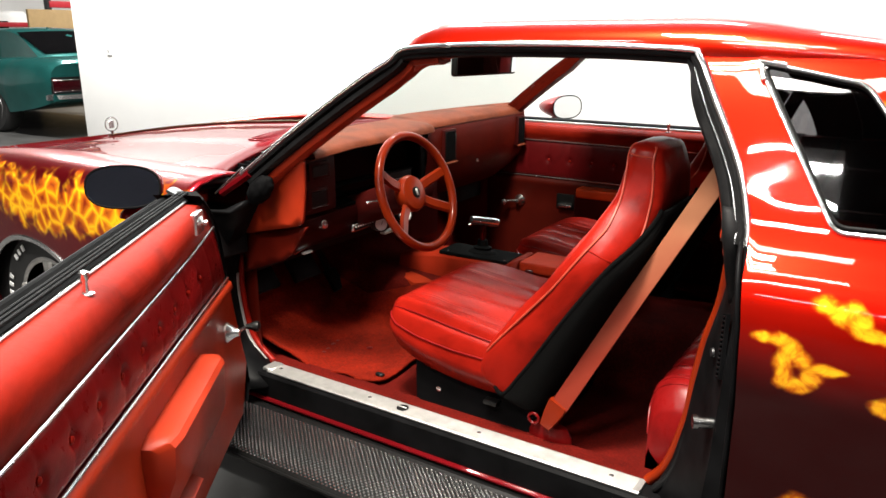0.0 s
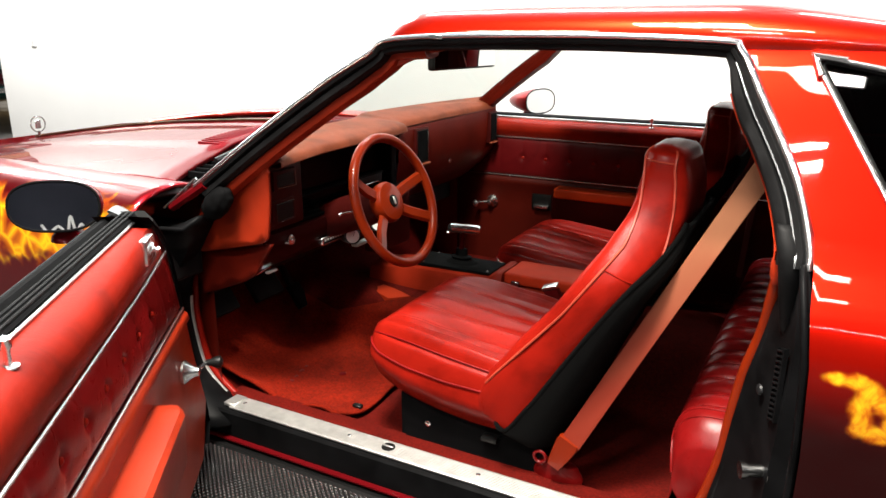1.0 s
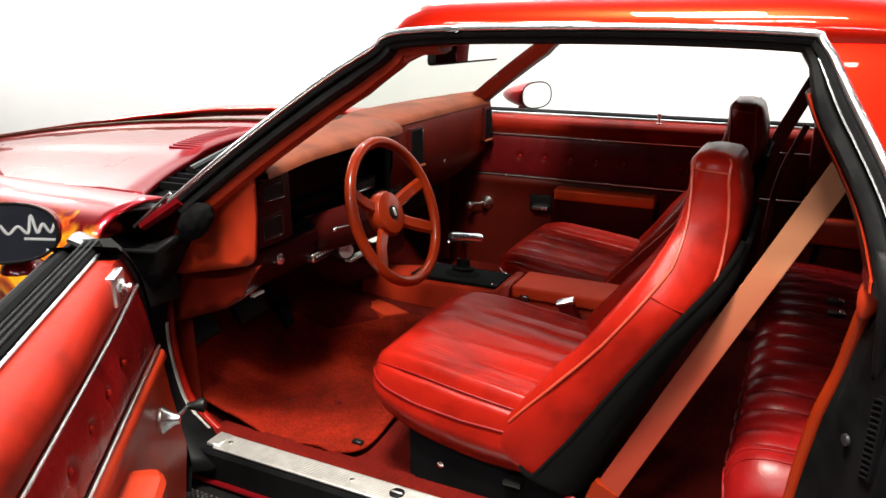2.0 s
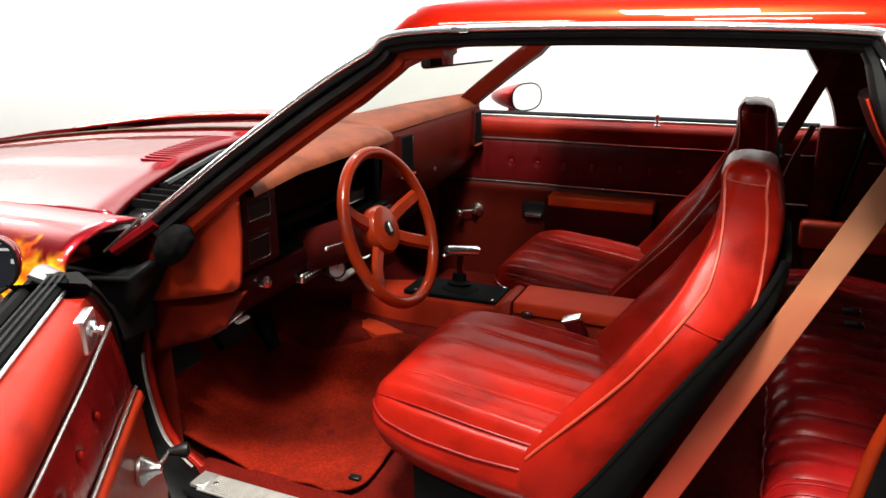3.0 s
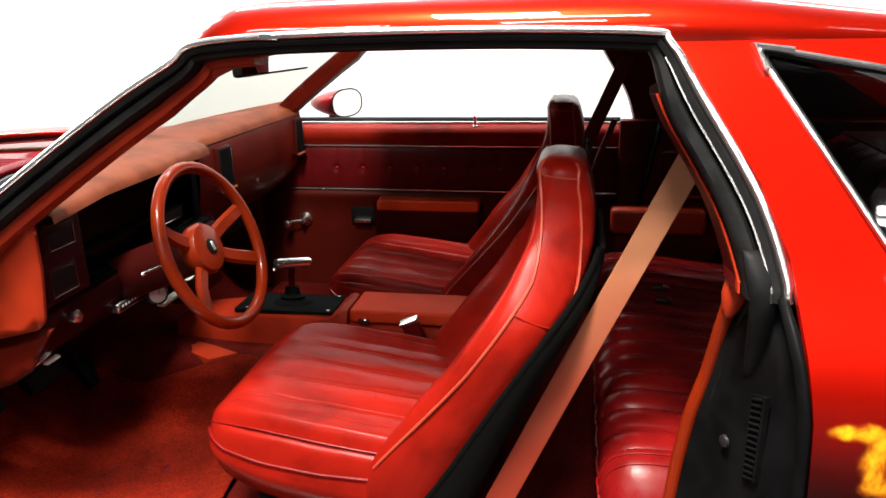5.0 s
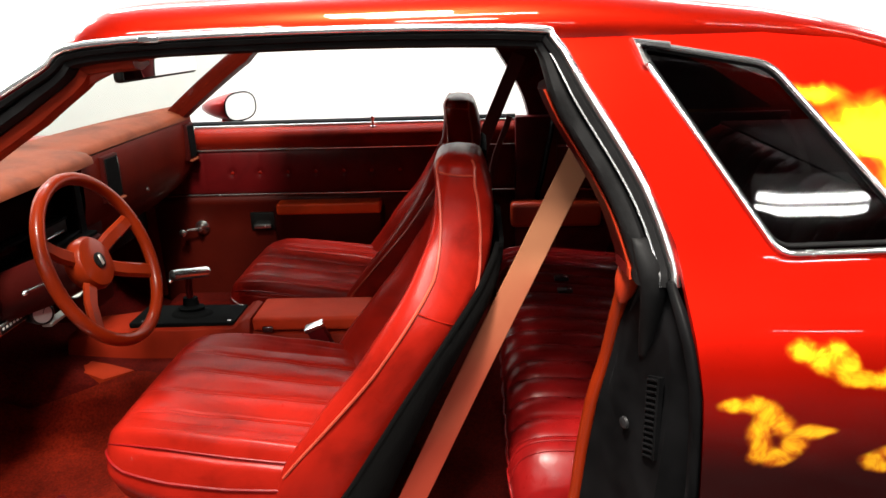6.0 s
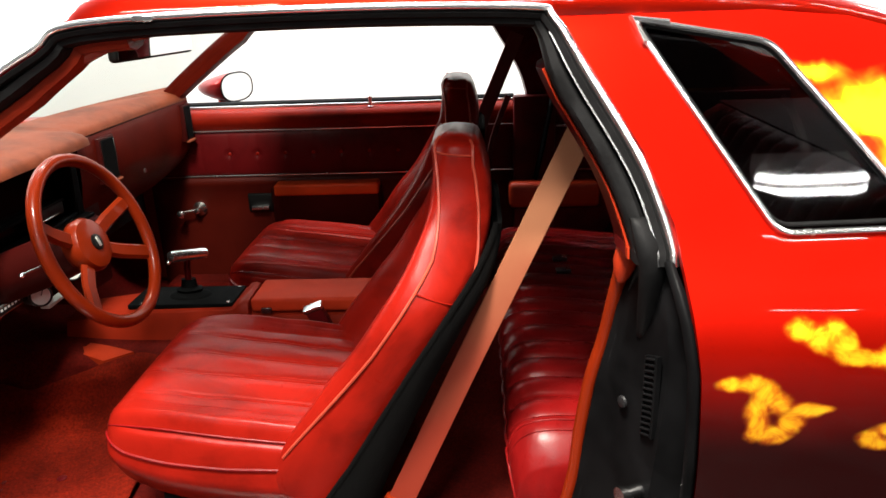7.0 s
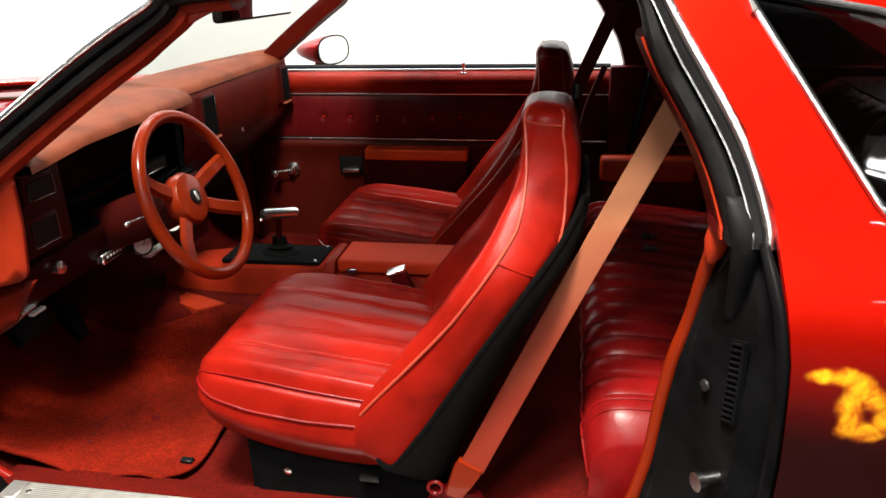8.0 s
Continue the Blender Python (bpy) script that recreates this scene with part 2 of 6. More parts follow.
LENS_DARK = plain("dim black lens", (0.002, 0.002, 0.0024), 0.18, vary=0.1, grain=0, spec=0.06)
SHIELD = tinted_pane("faintly tinted windshield glass", (0.81, 0.835, 0.815), 0.03)
SMOKED = tinted_pane("smoked see-through glass", (0.36, 0.36, 0.37))
MIRROR = plain("mirror", (0.9, 0.9, 0.9), 0.01, 1.0, vary=0.0, grain=0)
STEEL_GREY = plain("dusty black steel", (0.014, 0.014, 0.015), 0.4, vary=0.3, grain=0.2, spec=0.4)
GAUGE = plain("white gauge face", (0.75, 0.75, 0.74), 0.35, vary=0.05, grain=0)
TYRE = plain("tyre rubber", (0.02, 0.02, 0.02), 0.6, vary=0.3, scale=12, grain=0.3, grain_scale=120)
LENS = plain("red lamp lens", (0.03, 0.002, 0.004), 0.15, vary=0.1, grain=0, coat=1.0)
CARD = plain("brown cardboard", (0.33, 0.22, 0.10), 0.8, vary=0.1, grain=0.1)
STEEL_RED = plain("red painted steel", (0.4, 0.02, 0.03), 0.4, vary=0.1)


# ---- mesh helpers ----
CENTRE = {}


def thing(name, base, label, category, group="", kind=""):
    """An Empty at a thing's base."""
    ob = new(name)
    ob.empty_display_size = 0.05
    ob.location = base
    CENTRE[ob] = Vector(base)
    return tagged(ob, label, category, group, kind)


def part(name, bm, material, parent=None, label="", smooth=40.0):
    """Links a bmesh, given in world metres, as one mesh under a thing or a part."""
    if bm.verts.layers.float_vector.get("nrm"):
        lay = bm.verts.layers.float_vector.get("nrm")
        for f in bm.faces:
            f.normal_update()
            if f.normal.dot(sum((v[lay] for v in f.verts), Vector())) < 0:
                f.normal_flip()
    else:
        bmesh.ops.recalc_face_normals(bm, faces=bm.faces)
    lim = radians(smooth)
    for f in bm.faces:
        f.smooth = smooth > 0
    for e in bm.edges:
        if len(e.link_faces) == 2 and e.calc_face_angle(0) > lim:
            e.smooth = False
    lo = Vector([min(v.co[i] for v in bm.verts) for i in range(3)])
    hi = Vector([max(v.co[i] for v in bm.verts) for i in range(3)])
    mid = (lo + hi) / 2
    if parent is None:
        mid.z = lo.z
    for v in bm.verts:
        v.co -= mid
    layer = bm.verts.layers.float_vector.get("nrm")
    bm.verts.index_update()
    normals = [v[layer].copy() for v in bm.verts] if layer else None
    me = bpy.data.meshes.new(name)
    bm.to_mesh(me)
    bm.free()
    if normals:
        me.normals_split_custom_set_from_vertices(normals)
    me.materials.append(material)
    ob = new(name, me)
    CENTRE[ob] = mid
    ob.location = mid - (CENTRE[parent] if parent else Vector())
    ob.parent = parent
    return tagged(ob, label) if label else ob


def solid(ob, t, offset=-1.0):
    m = ob.modifiers.new("thickness", "SOLIDIFY")
    m.thickness, m.offset = t, offset
    return ob


def box(lo, hi, bevel=0.0, seg=2, bm=None, m=None):
    """A box between two corners, with rounded edges."""
    b = bmesh.new()
    bmesh.ops.create_cube(b, size=1.0)
    lo, hi = Vector(lo), Vector(hi)
    for v in b.verts:
        v.co = Vector([lo[i] + (v.co[i] + 0.5) * (hi[i] - lo[i]) for i in range(3)])
    if bevel:
        bmesh.ops.bevel(b, geom=b.edges[:], offset=bevel, segments=seg, affect="EDGES", profile=0.6)
    if m:
        b.transform(m)
    if bm is None:
        return b
    return merge(bm, b)


def merge(bm, other):
    me = bpy.data.meshes.new("tmp")
    other.to_mesh(me)
    other.free()
    bm.from_mesh(me)
    bpy.data.meshes.remove(me)
    return bm


def loft(rings, closed=True, caps=True):
    """A skin over rings of equal length."""
    bm = bmesh.new()
    vs = [[bm.verts.new(p) for p in r] for r in rings]
    n = len(rings[0])
    for a, b in zip(vs, vs[1:]):
        for i in range(n if closed else n - 1):
            j = (i + 1) % n
            bm.faces.new((a[i], a[j], b[j], b[i]))
    if caps and closed:
        bm.faces.new(vs[0])
        bm.faces.new(vs[-1])
    return bm


def glide(pts, n=6):
    """A smooth line through points (Catmull-Rom), n steps a span."""
    p = [Vector(q) for q in pts]
    p = [2 * p[0] - p[1], *p, 2 * p[-1] - p[-2]]
    out = []
    for i in range(1, len(p) - 2):
        for k in range(n):
            t = k / n
            a, b, c, d = p[i - 1:i + 3]
            out.append(0.5 * (2 * b + (c - a) * t + (2 * a - 5 * b + 4 * c - d) * t * t + (3 * b - a - 3 * c + d) * t ** 3))
    return out + [p[-2]]


def sweep(path, section, ref=(0, 1, 0), closed=False, caps=True):
    """A section (a, b) carried along a path: b points along ref, a across it."""
    path = [Vector(p) for p in path]
    ref = Vector(ref)
    rings = []
    for i, p in enumerate(path):
        if closed:
            t = path[(i + 1) % len(path)] - path[i - 1]
        else:
            t = path[min(i + 1, len(path) - 1)] - path[max(i - 1, 0)]
        t.normalize()
        a = t.cross(ref).normalized()
        b = a.cross(t).normalized()
        rings.append([p + a * u + b * v for u, v in section])
    if closed:
        rings.append(rings[0])
    bm = loft(rings, caps=caps and not closed)
    if closed:
        bmesh.ops.remove_doubles(bm, verts=bm.verts, dist=1e-6)
    return bm


def glide4(rows, n):
    """Smooth interpolation of rows of numbers of any length."""
    r = [np.array(q, float) for q in rows]
    r = [2 * r[0] - r[1], *r, 2 * r[-1] - r[-2]]
    out = []
    for i in range(1, len(r) - 2):
        a, b, c, d = r[i - 1:i + 3]
        for k in range(n):
            t = k / n
            out.append(tuple(0.5 * (2 * b + (c - a) * t + (2 * a - 5 * b + 4 * c - d) * t * t + (3 * b - a - 3 * c + d) * t ** 3)))
    out.append(tuple(r[-2]))
    return out


def disc_section(r, n=10, squash=1.0):
    return [(r * math.cos(2 * math.pi * i / n), squash * r * math.sin(2 * math.pi * i / n)) for i in range(n)]


def rect_section(w, h, r=0.003):
    w, h = w / 2, h / 2
    return [(-w + r, -h), (w - r, -h), (w, -h + r), (w, h - r), (w - r, h), (-w + r, h), (-w, h - r), (-w, -h + r)]


def tube(path, r, n=10, ref=(0, 1, 0), squash=1.0):
    return sweep(path, disc_section(r, n, squash), ref)


def lathe(profile, at, axis=(0, 0, 1), n=28):
    """A turned shape: profile of (radius, height) along an axis from a point."""
    axis = Vector(axis).normalized()
    q = axis.to_track_quat("Z", "Y")
    rings = []
    for r, h in profile:
        rings.append([Vector(at) + q @ Vector((max(r, 1e-4) * math.cos(2 * math.pi * i / n), max(r, 1e-4) * math.sin(2 * math.pi * i / n), h)) for i in range(n)])
    return loft(rings)


def lerp_table(tab, v):
    if v <= tab[0][0]:
        return tab[0][1]
    for (a, p), (b, q) in zip(tab, tab[1:]):
        if v <= b:
            return p + (q - p) * (v - a) / (b - a)
    return tab[-1][1]


def inside(poly, x, y):
    c = False
    for (x1, y1), (x2, y2) in zip(poly, poly[1:] + poly[:1]):
        if (y1 > y) != (y2 > y) and x < (x2 - x1) * (y - y1) / (y2 - y1) + x1:
            c = not c
    return c


def densify(poly, step):
    out = []
    for a, b in zip(poly, poly[1:] + poly[:1]):
        n = max(1, int(math.dist(a, b) / step))
        out += [(a[0] + (b[0] - a[0]) * k / n, a[1] + (b[1] - a[1]) * k / n) for k in range(n)]
    return out


def panel(poly, place, holes=(), step=0.04, thick=0.0, out=(0, -1, 0)):
    """A curved sheet: a flat outline with holes, filled with a fine net and laid on a surface by place(u, v); thick: its depth behind the face that looks towards out."""
    rims = [densify(poly, step)] + [densify(h, step) for h in holes]
    pts, edges = [], []
    for rim in rims:
        k = len(pts)
        pts += rim
        edges += [(k + i, k + (i + 1) % len(rim)) for i in range(len(rim))]
    u0, u1 = min(p[0] for p in poly), max(p[0] for p in poly)
    v0, v1 = min(p[1] for p in poly), max(p[1] for p in poly)
    rim_pts = list(pts)
    nu, nv = int((u1 - u0) / step) + 1, int((v1 - v0) / step) + 1
    for i in range(1, nu):
        for j in range(1, nv):
            q = (u0 + (u1 - u0) * i / nu, v0 + (v1 - v0) * j / nv)
            if inside(rims[0], *q) and not any(inside(h, *q) for h in rims[1:]):
                if min((q[0] - a) ** 2 + (q[1] - b) ** 2 for a, b in rim_pts) > (0.45 * step) ** 2:
                    pts.append(q)
    res = mathutils_cdt([Vector(p) for p in pts], edges, [], 0, 1e-5)
    bm = bmesh.new()
    vs = [bm.verts.new(place(v.x, v.y)) for v in res[0]]
    for f in res[2]:
        cu = sum(res[0][i].x for i in f) / len(f)
        cv = sum(res[0][i].y for i in f) / len(f)
        if inside(rims[0], cu, cv) and not any(inside(h, cu, cv) for h in rims[1:]):
            bm.faces.new([vs[i] for i in f])
    if thick:
        layer = bm.verts.layers.float_vector.new("nrm")
        vs = list(bm.verts)
        ref, back = Vector(out), {}
        for v, q in zip(vs, res[0]):
            e = 0.004
            du = Vector(place(q.x + e, q.y)) - Vector(place(q.x - e, q.y))
            dv = Vector(place(q.x, q.y + e)) - Vector(place(q.x, q.y - e))
            n = du.cross(dv).normalized()
            n = -n if n.dot(ref) < 0 else n
            v[layer] = n
            w = bm.verts.new(v.co - n * thick)
            w[layer] = -n
            back[v] = w
        rim = [e for e in bm.edges if len(e.link_faces) == 1]
        for f in list(bm.faces):
            bm.faces.new([back[v] for v in reversed(f.verts)])
        for e in rim:
            a, b = e.verts
            side = (b.co - a.co).cross(back[a].co - a.co).normalized()
            four = [bm.verts.new(p.co) for p in (a, b, back[b], back[a])]
            inner = e.link_faces[0].calc_center_median() - a.co
            side = -side if side.dot(inner) > 0 else side
            for p in four:
                p[layer] = side
            bm.faces.new(four)
    for v in [v for v in bm.verts if not v.link_faces]:
        bm.verts.remove(v)
    return bm


from mathutils.geometry import delaunay_2d_cdt as mathutils_cdt


def round_poly(poly, r, n=4):
    """A polygon with its corners rounded."""
    out = []
    m = len(poly)
    for i in range(m):
        p, a, b = Vector(poly[i]), Vector(poly[i - 1]), Vector(poly[(i + 1) % m])
        d = min(r, (a - p).length * 0.45, (b - p).length * 0.45)
        s, e = p + (a - p).normalized() * d, p + (b - p).normalized() * d
        for k in range(n + 1):
            t = k / n
            q = (1 - t) ** 2 * s + 2 * t * (1 - t) * p + t * t * e
            out.append((q.x, q.y))
    return out


# ---- the hall ----
def floor_z(x):
    """The hall's floor falls slightly towards the car's tail."""
    return -0.018 * (x + 0.6)


def hall():
    bm = bmesh.new()
    x0, x1, y0, y1 = -16.0, 9.0, -8.0, 12.0
    vs = [bm.verts.new((x, y, floor_z(x) - d)) for d in (0, 0.2) for x, y in ((x0, y0), (x1, y0), (x1, y1), (x0, y1))]
    for f in ((0, 1, 2, 3), (7, 6, 5, 4), (0, 4, 5, 1), (1, 5, 6, 2), (2, 6, 7, 3), (3, 7, 4, 0)):
        bm.faces.new([vs[i] for i in f])
    tagged(part("floor", bm, CONCRETE), "grey sealed concrete showroom floor", "floor", kind="structure")
    tagged(part("ceiling", box((x0, y0, 4.3), (x1, y1, 4.5)), CEILING), "dark painted showroom ceiling", "ceiling", kind="structure")
    w = tagged(part("wall_north", box((-7.51, 4.6, -0.3), (9.0, 4.75, 4.3), 0.004), WHITE), "plain white painted partition wall", "wall", kind="structure")
    tagged(part("wall_back", box((x0, y1 - 0.2, -0.4), (x1, y1, 4.3)), WHITE), "far white wall of the hall", "wall", kind="structure")
    tagged(part("wall_south", box((x0, y0, -0.4), (x1, y0 + 0.2, 4.3)), DARK_WALL), "dark blue-grey painted wall of the showroom", "wall", kind="structure")
    tagged(part("wall_west", box((x0, y0 + 0.2, -0.4), (x0 + 0.2, y1 - 0.2, 4.3)), WHITE), "white end wall of the hall", "wall", kind="structure")
    tagged(part("wall_east", box((x1 - 0.2, y0 + 0.2, -0.4), (x1, 4.6, 4.3)), DARK_WALL), "dark blue-grey painted end wall of the showroom", "wall", kind="structure")
    # switch plate on the white wall
    sw = thing("switch_plate", (-6.95, 4.6, 1.16), "white plastic switch plate on the white wall", "switch")
    part("plate", box((-6.99, 4.590, 1.16), (-6.91, 4.600, 1.28), 0.004), WHITE, sw)
    part("toggle", box((-6.96, 4.578, 1.205), (-6.94, 4.591, 1.235), 0.003), WHITE, sw)


hall()


def strip_light_fixture(x, y, z, length, power, tint=(1.0, 0.97, 0.92), tube_w=0.05, gap=0.07, edge=0.025):
    """A twin-tube fixture under the ceiling, and its light."""
    th = thing("ceiling_light", (x, y, z), "white twin-tube fluorescent ceiling strip light", "ceiling light", "ceiling strip lights")
    part("housing", box((x - length / 2, y - gap - tube_w / 2 - edge, z + 0.02), (x + length / 2, y + gap + tube_w / 2 + edge, z + 0.10), 0.01), WHITE, th)
    part("hanger", box((x - 0.02, y - 0.02, z + 0.10), (x + 0.02, y + 0.02, 4.3)), ALLOY, th)
    for dy in (-gap, gap):
        strip_lamp(x, y + dy, z + 0.015, length * 0.98, power / 2, tube_w, tint)


for lx, ly, length, lp, tw, tg in ((-0.92, 0.84, 0.60, 190, 0.06, 0.03), (-0.92, 0.52, 0.60, 185, 0.12, 0.06), (-0.62, 0.16, 0.90, 55, 0.12, 0.06)):
    strip_light_fixture(lx, ly, 3.6, length, lp, (1.0, 0.94, 0.84), tw, tg)
strip_light_fixture(2.7, 0.75, 3.6, 2.3, 40)
strip_light_fixture(1.60, -1.40, 3.6, 0.72, 12, tube_w=0.026, gap=0.021, edge=0.004)
strip_light_fixture(-0.68, -1.00, 3.6, 0.60, 95)
strip_light_fixture(-2.25, -1.05, 3.6, 1.10, 60)
# unseen strips, added with the next one to keep the partition wall white
for lx, lp in ((-4.6, 120), (-1.9, 150), (0.8, 110), (3.5, 120)):
    strip_light_fixture(lx, 3.7, 3.6, 2.3, lp, (0.95, 1.0, 1.0))
strip_light_fixture(-7.3, 3.6, 3.6, 2.3, 310)
for lx in (-2.9, -0.3):
    strip_light_fixture(lx, -4.15, 3.6, 2.0, 100)
strip_light_fixture(-9.5, 6.5, 3.6, 2.3, 220)
strip_light_fixture(-11.5, 9.0, 3.6, 2.3, 220)


# ---- the car's skin ----
SIDE = [(0.18, 0.86), (0.26, 0.90), (0.34, 0.925), (0.5, 0.945), (0.7, 0.962), (0.82, 0.966), (0.90, 0.955), (0.94, 0.935), (0.975, 0.90), (1.0, 0.88),
        (1.05, 0.852), (1.1, 0.825), (1.2, 0.773), (1.25, 0.745), (1.3, 0.712), (1.335, 0.670)]
SIDE = [(q.x, q.y) for q in glide([(a, b, 0) for a, b in SIDE], 8)]
FRONT_X, REAR_X = -2.57, 0.32     # the axles


def half_width(x, z):
    s = lerp_table(SIDE, z)
    if x < -2.4:
        s *= 1 - 0.07 * ((-2.4 - x) / 1.3) ** 2
    if x > 0.6:
        s *= 1 - 0.10 * ((x - 0.6) / 1.2) ** 2
    return s


def side_point(x, z, sign=-1):
    return (x, YC + sign * half_width(x, z), z)


def fender_drop(x):
    return 0.10 * (max(0.0, -2.4 - x) / 1.15) ** 1.8


def arch(x, ax, r=0.385, h=0.28):
    d = abs(x - ax)
    return h + math.sqrt(r * r - d * d) if d < r else 0.0


ROOF = [(0, 1.430), (0.2, 1.426), (0.35, 1.417), (0.5, 1.401), (0.60, 1.384), (0.65, 1.369), (0.685, 1.350), (0.703, 1.328), (0.712, 1.302)]
ROOF = [(q.x, q.y) for q in glide([(a, b, 0) for a, b in ROOF], 8)]


def roof_front(s):
    """The roof's front edge over the windshield."""
    return -1.135 - 0.09 * (1 - (s / 0.722) ** 2)


def roof_z(x, s):
    z = lerp_table(ROOF, abs(s))
    if x < -0.72:
        z -= 0.10 * (x + 0.72) ** 2 * (1 - (s / 0.722) ** 4)
    z -= (z - 1.290) * 0.55 * max(0.0, 1 - (x - roof_front(s)) / 0.10) ** 2
    t = min(1.0, max(0.0, (x + 0.45) / 0.50))
    z = 1.300 + (z - 1.300) * (1 - 0.58 * t * t * (3 - 2 * t))
    if x > -0.12:
        z -= 0.75 * (x + 0.12) ** 2
    return z


CREST = [(q.x, q.y) for q in glide([(-3.62, 0.832, 0), (-3.42, 0.862, 0), (-3.013, 0.922, 0), (-2.617, 0.968, 0), (-2.37, 0.988, 0), (-2.14, 1.003, 0), (-1.95, 1.010, 0)], 6)]


def hood_z(x, s):
    zc = lerp_table(CREST, x) - 0.012
    a = abs(s)
    return zc - (0.045 - 0.040 * min(1, max(0, (-2.2 - x) / 1.2))) * (a / 0.74) ** 2 - 0.012 / (1 + math.exp((0.40 - a) / 0.018)) + 0.012 * max(0, 1 - a / 0.05)


car = thing("car", (-1.1, YC, 0.0), "candy red two-door coupe with airbrushed flames and open driver's door", "car")

# the opening's outline along the pillar, roof rail and rear pillar
OPEN = glide([(-1.611, 1.435, 0.969), (-1.450, 1.472, 1.094), (-1.275, 1.512, 1.218), (-1.164, 1.536, 1.285), (-1.09, 1.545, 1.319), (-0.75, 1.545, 1.328), (-0.44, 1.545, 1.321), (-0.392, 1.541, 1.303),
              (-0.350, 1.510, 1.237), (-0.274, 1.450, 1.108), (-0.240, 1.405, 1.012), (-0.236, 1.392, 0.976)], 5)
# the far opening's front stands a little further forward, its rear pillar is wider
OPEN_FAR = [Vector((p.x - 0.075 * min(1.0, max(0.0, (-0.55 - p.x) / 0.5)) - 0.055 * min(1.0, max(0.0, (p.x + 0.55) / 0.15)), 2 * YC - p.y, p.z)) for p in OPEN]

QWIN = round_poly([(-0.292, 1.298), (-0.098, 1.262), (0.10, 1.018), (-0.108, 1.014)], 0.022)


def flat(points):
    return [(p[0], p[1]) for p in points]


def quarter(sign):
    """Rear quarter with sail panel and quarter window."""
    wheel = [(REAR_X - 0.375 * math.cos(a), 0.28 + 0.375 * math.sin(a)) for a in np.linspace(0.0, math.pi, 13)]
    outline = [(-0.218, 0.20), (-0.218, 0.5), (-0.216, 0.7), (-0.222, 0.85), (-0.232, 0.93), (-0.236, 0.976), (-0.243, 1.03), (-0.278, 1.12), (-0.347, 1.235), (-0.393, 1.302),
               (-0.12, 1.302), (0.014, 1.288), (0.137, 1.252), (0.30, 1.170), (0.46, 1.10), (0.72, 1.03), (0.92, 0.985), (1.6, 0.955), (1.72, 0.80), (1.70, 0.30), (1.2, 0.22), (0.72, 0.22)]
    outline += [(float(a), float(b)) for a, b in wheel[::-1]] + [(-0.08, 0.22)]
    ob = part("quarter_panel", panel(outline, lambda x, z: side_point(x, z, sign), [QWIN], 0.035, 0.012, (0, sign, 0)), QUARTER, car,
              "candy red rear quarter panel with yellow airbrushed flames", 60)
    g = part("quarter_window", panel(QWIN, lambda x, z: (x, YC + sign * (half_width(x, z) - 0.012), z), (), 0.05, 0.005, (0, sign, 0)), SMOKED if sign < 0 else TINT, car, "smoked black quarter window glass")
    cen = Vector((-0.10, 0, 1.15))
    rim = [side_point(x + (cen.x - x) * 0.03, z + (cen.z - z) * 0.03, sign) for x, z in QWIN]
    part("frame", sweep([Vector(p) + Vector((0, sign * 0.002, 0)) for p in rim], rect_section(0.0085, 0.012, 0.003), (0, 1, 0), True), CHROME, g, "chrome window surround")
    part("frame_corner", sweep([Vector(side_point(x, z, sign)) + Vector((0, sign * 0.005, 0)) for x, z in ((-0.268, 1.262), (-0.286, 1.293), (-0.235, 1.286))], rect_section(0.012, 0.014, 0.003), (0, 1, 0)), CHROME, g, "chrome corner cap")
    gas = [(x + (cen.x - x) * 0.085, z + (cen.z - z) * 0.085) for x, z in QWIN]
    part("gasket", sweep([Vector(side_point(x, z, sign)) - Vector((0, sign * 0.007, 0)) for x, z in gas], rect_section(0.006, 0.008, 0.002), (0, 1, 0), True), RUBBER, g, "black rubber glass gasket")


quarter(-1)
quarter(1)


def front_fender(sign):
    xs = np.linspace(-3.62, -1.70, 60)
    rings = []
    for x in xs:
        d = fender_drop(x)
        zb = max(0.2, arch(x, FRONT_X))
        r = [side_point(x, zb + (0.88 - d - zb) * k / 12, sign) for k in range(13)]
        t = 1 - 0.07 * (max(0, -2.4 - x) / 1.3) ** 2
        for s, z in ((0.948, 0.905), (0.93, 0.925), (0.90, 0.942), (0.86, 0.953), (0.81, 0.957), (0.765, 0.952), (0.748, 0.945), (0.742, 0.935)):
            r.append((x, YC + sign * s * t, z - d))
        rings.append(r)
    ob = part("front_fender", loft(rings, False), FENDER if sign < 0 else RED, car, "maroon front fender with yellow airbrushed flames" if sign < 0 else "candy red front fender", 60)
    solid(ob, 0.01)
    lip = [side_point(FRONT_X - 0.385 * math.cos(a), 0.28 + 0.385 * math.sin(a), sign) for a in np.linspace(0.05, math.pi - 0.05, 24)]
    part("arch_trim", sweep(lip, rect_section(0.02, 0.012, 0.004)), CHROME, car, "chrome wheel arch moulding")


front_fender(-1)
front_fender(1)

# hood with its curved rear edge and two louvre banks
rings = []
for k in range(91):
    s = -0.735 + 1.47 * k / 90
    xr = -1.975 + 0.178 * (abs(s) / 0.735) ** 2.4
    xf = -3.60 + 0.05 * (abs(s) / 0.735) ** 2
    rings.append([(xr + (xf - xr) * j / 24, YC + s, hood_z(xr + (xf - xr) * j / 24, s)) for j in range(25)])
hood = part("hood", loft(rings, False), MAROON, car, "candy maroon hood with a centre crease", 50)
solid(hood, 0.02)
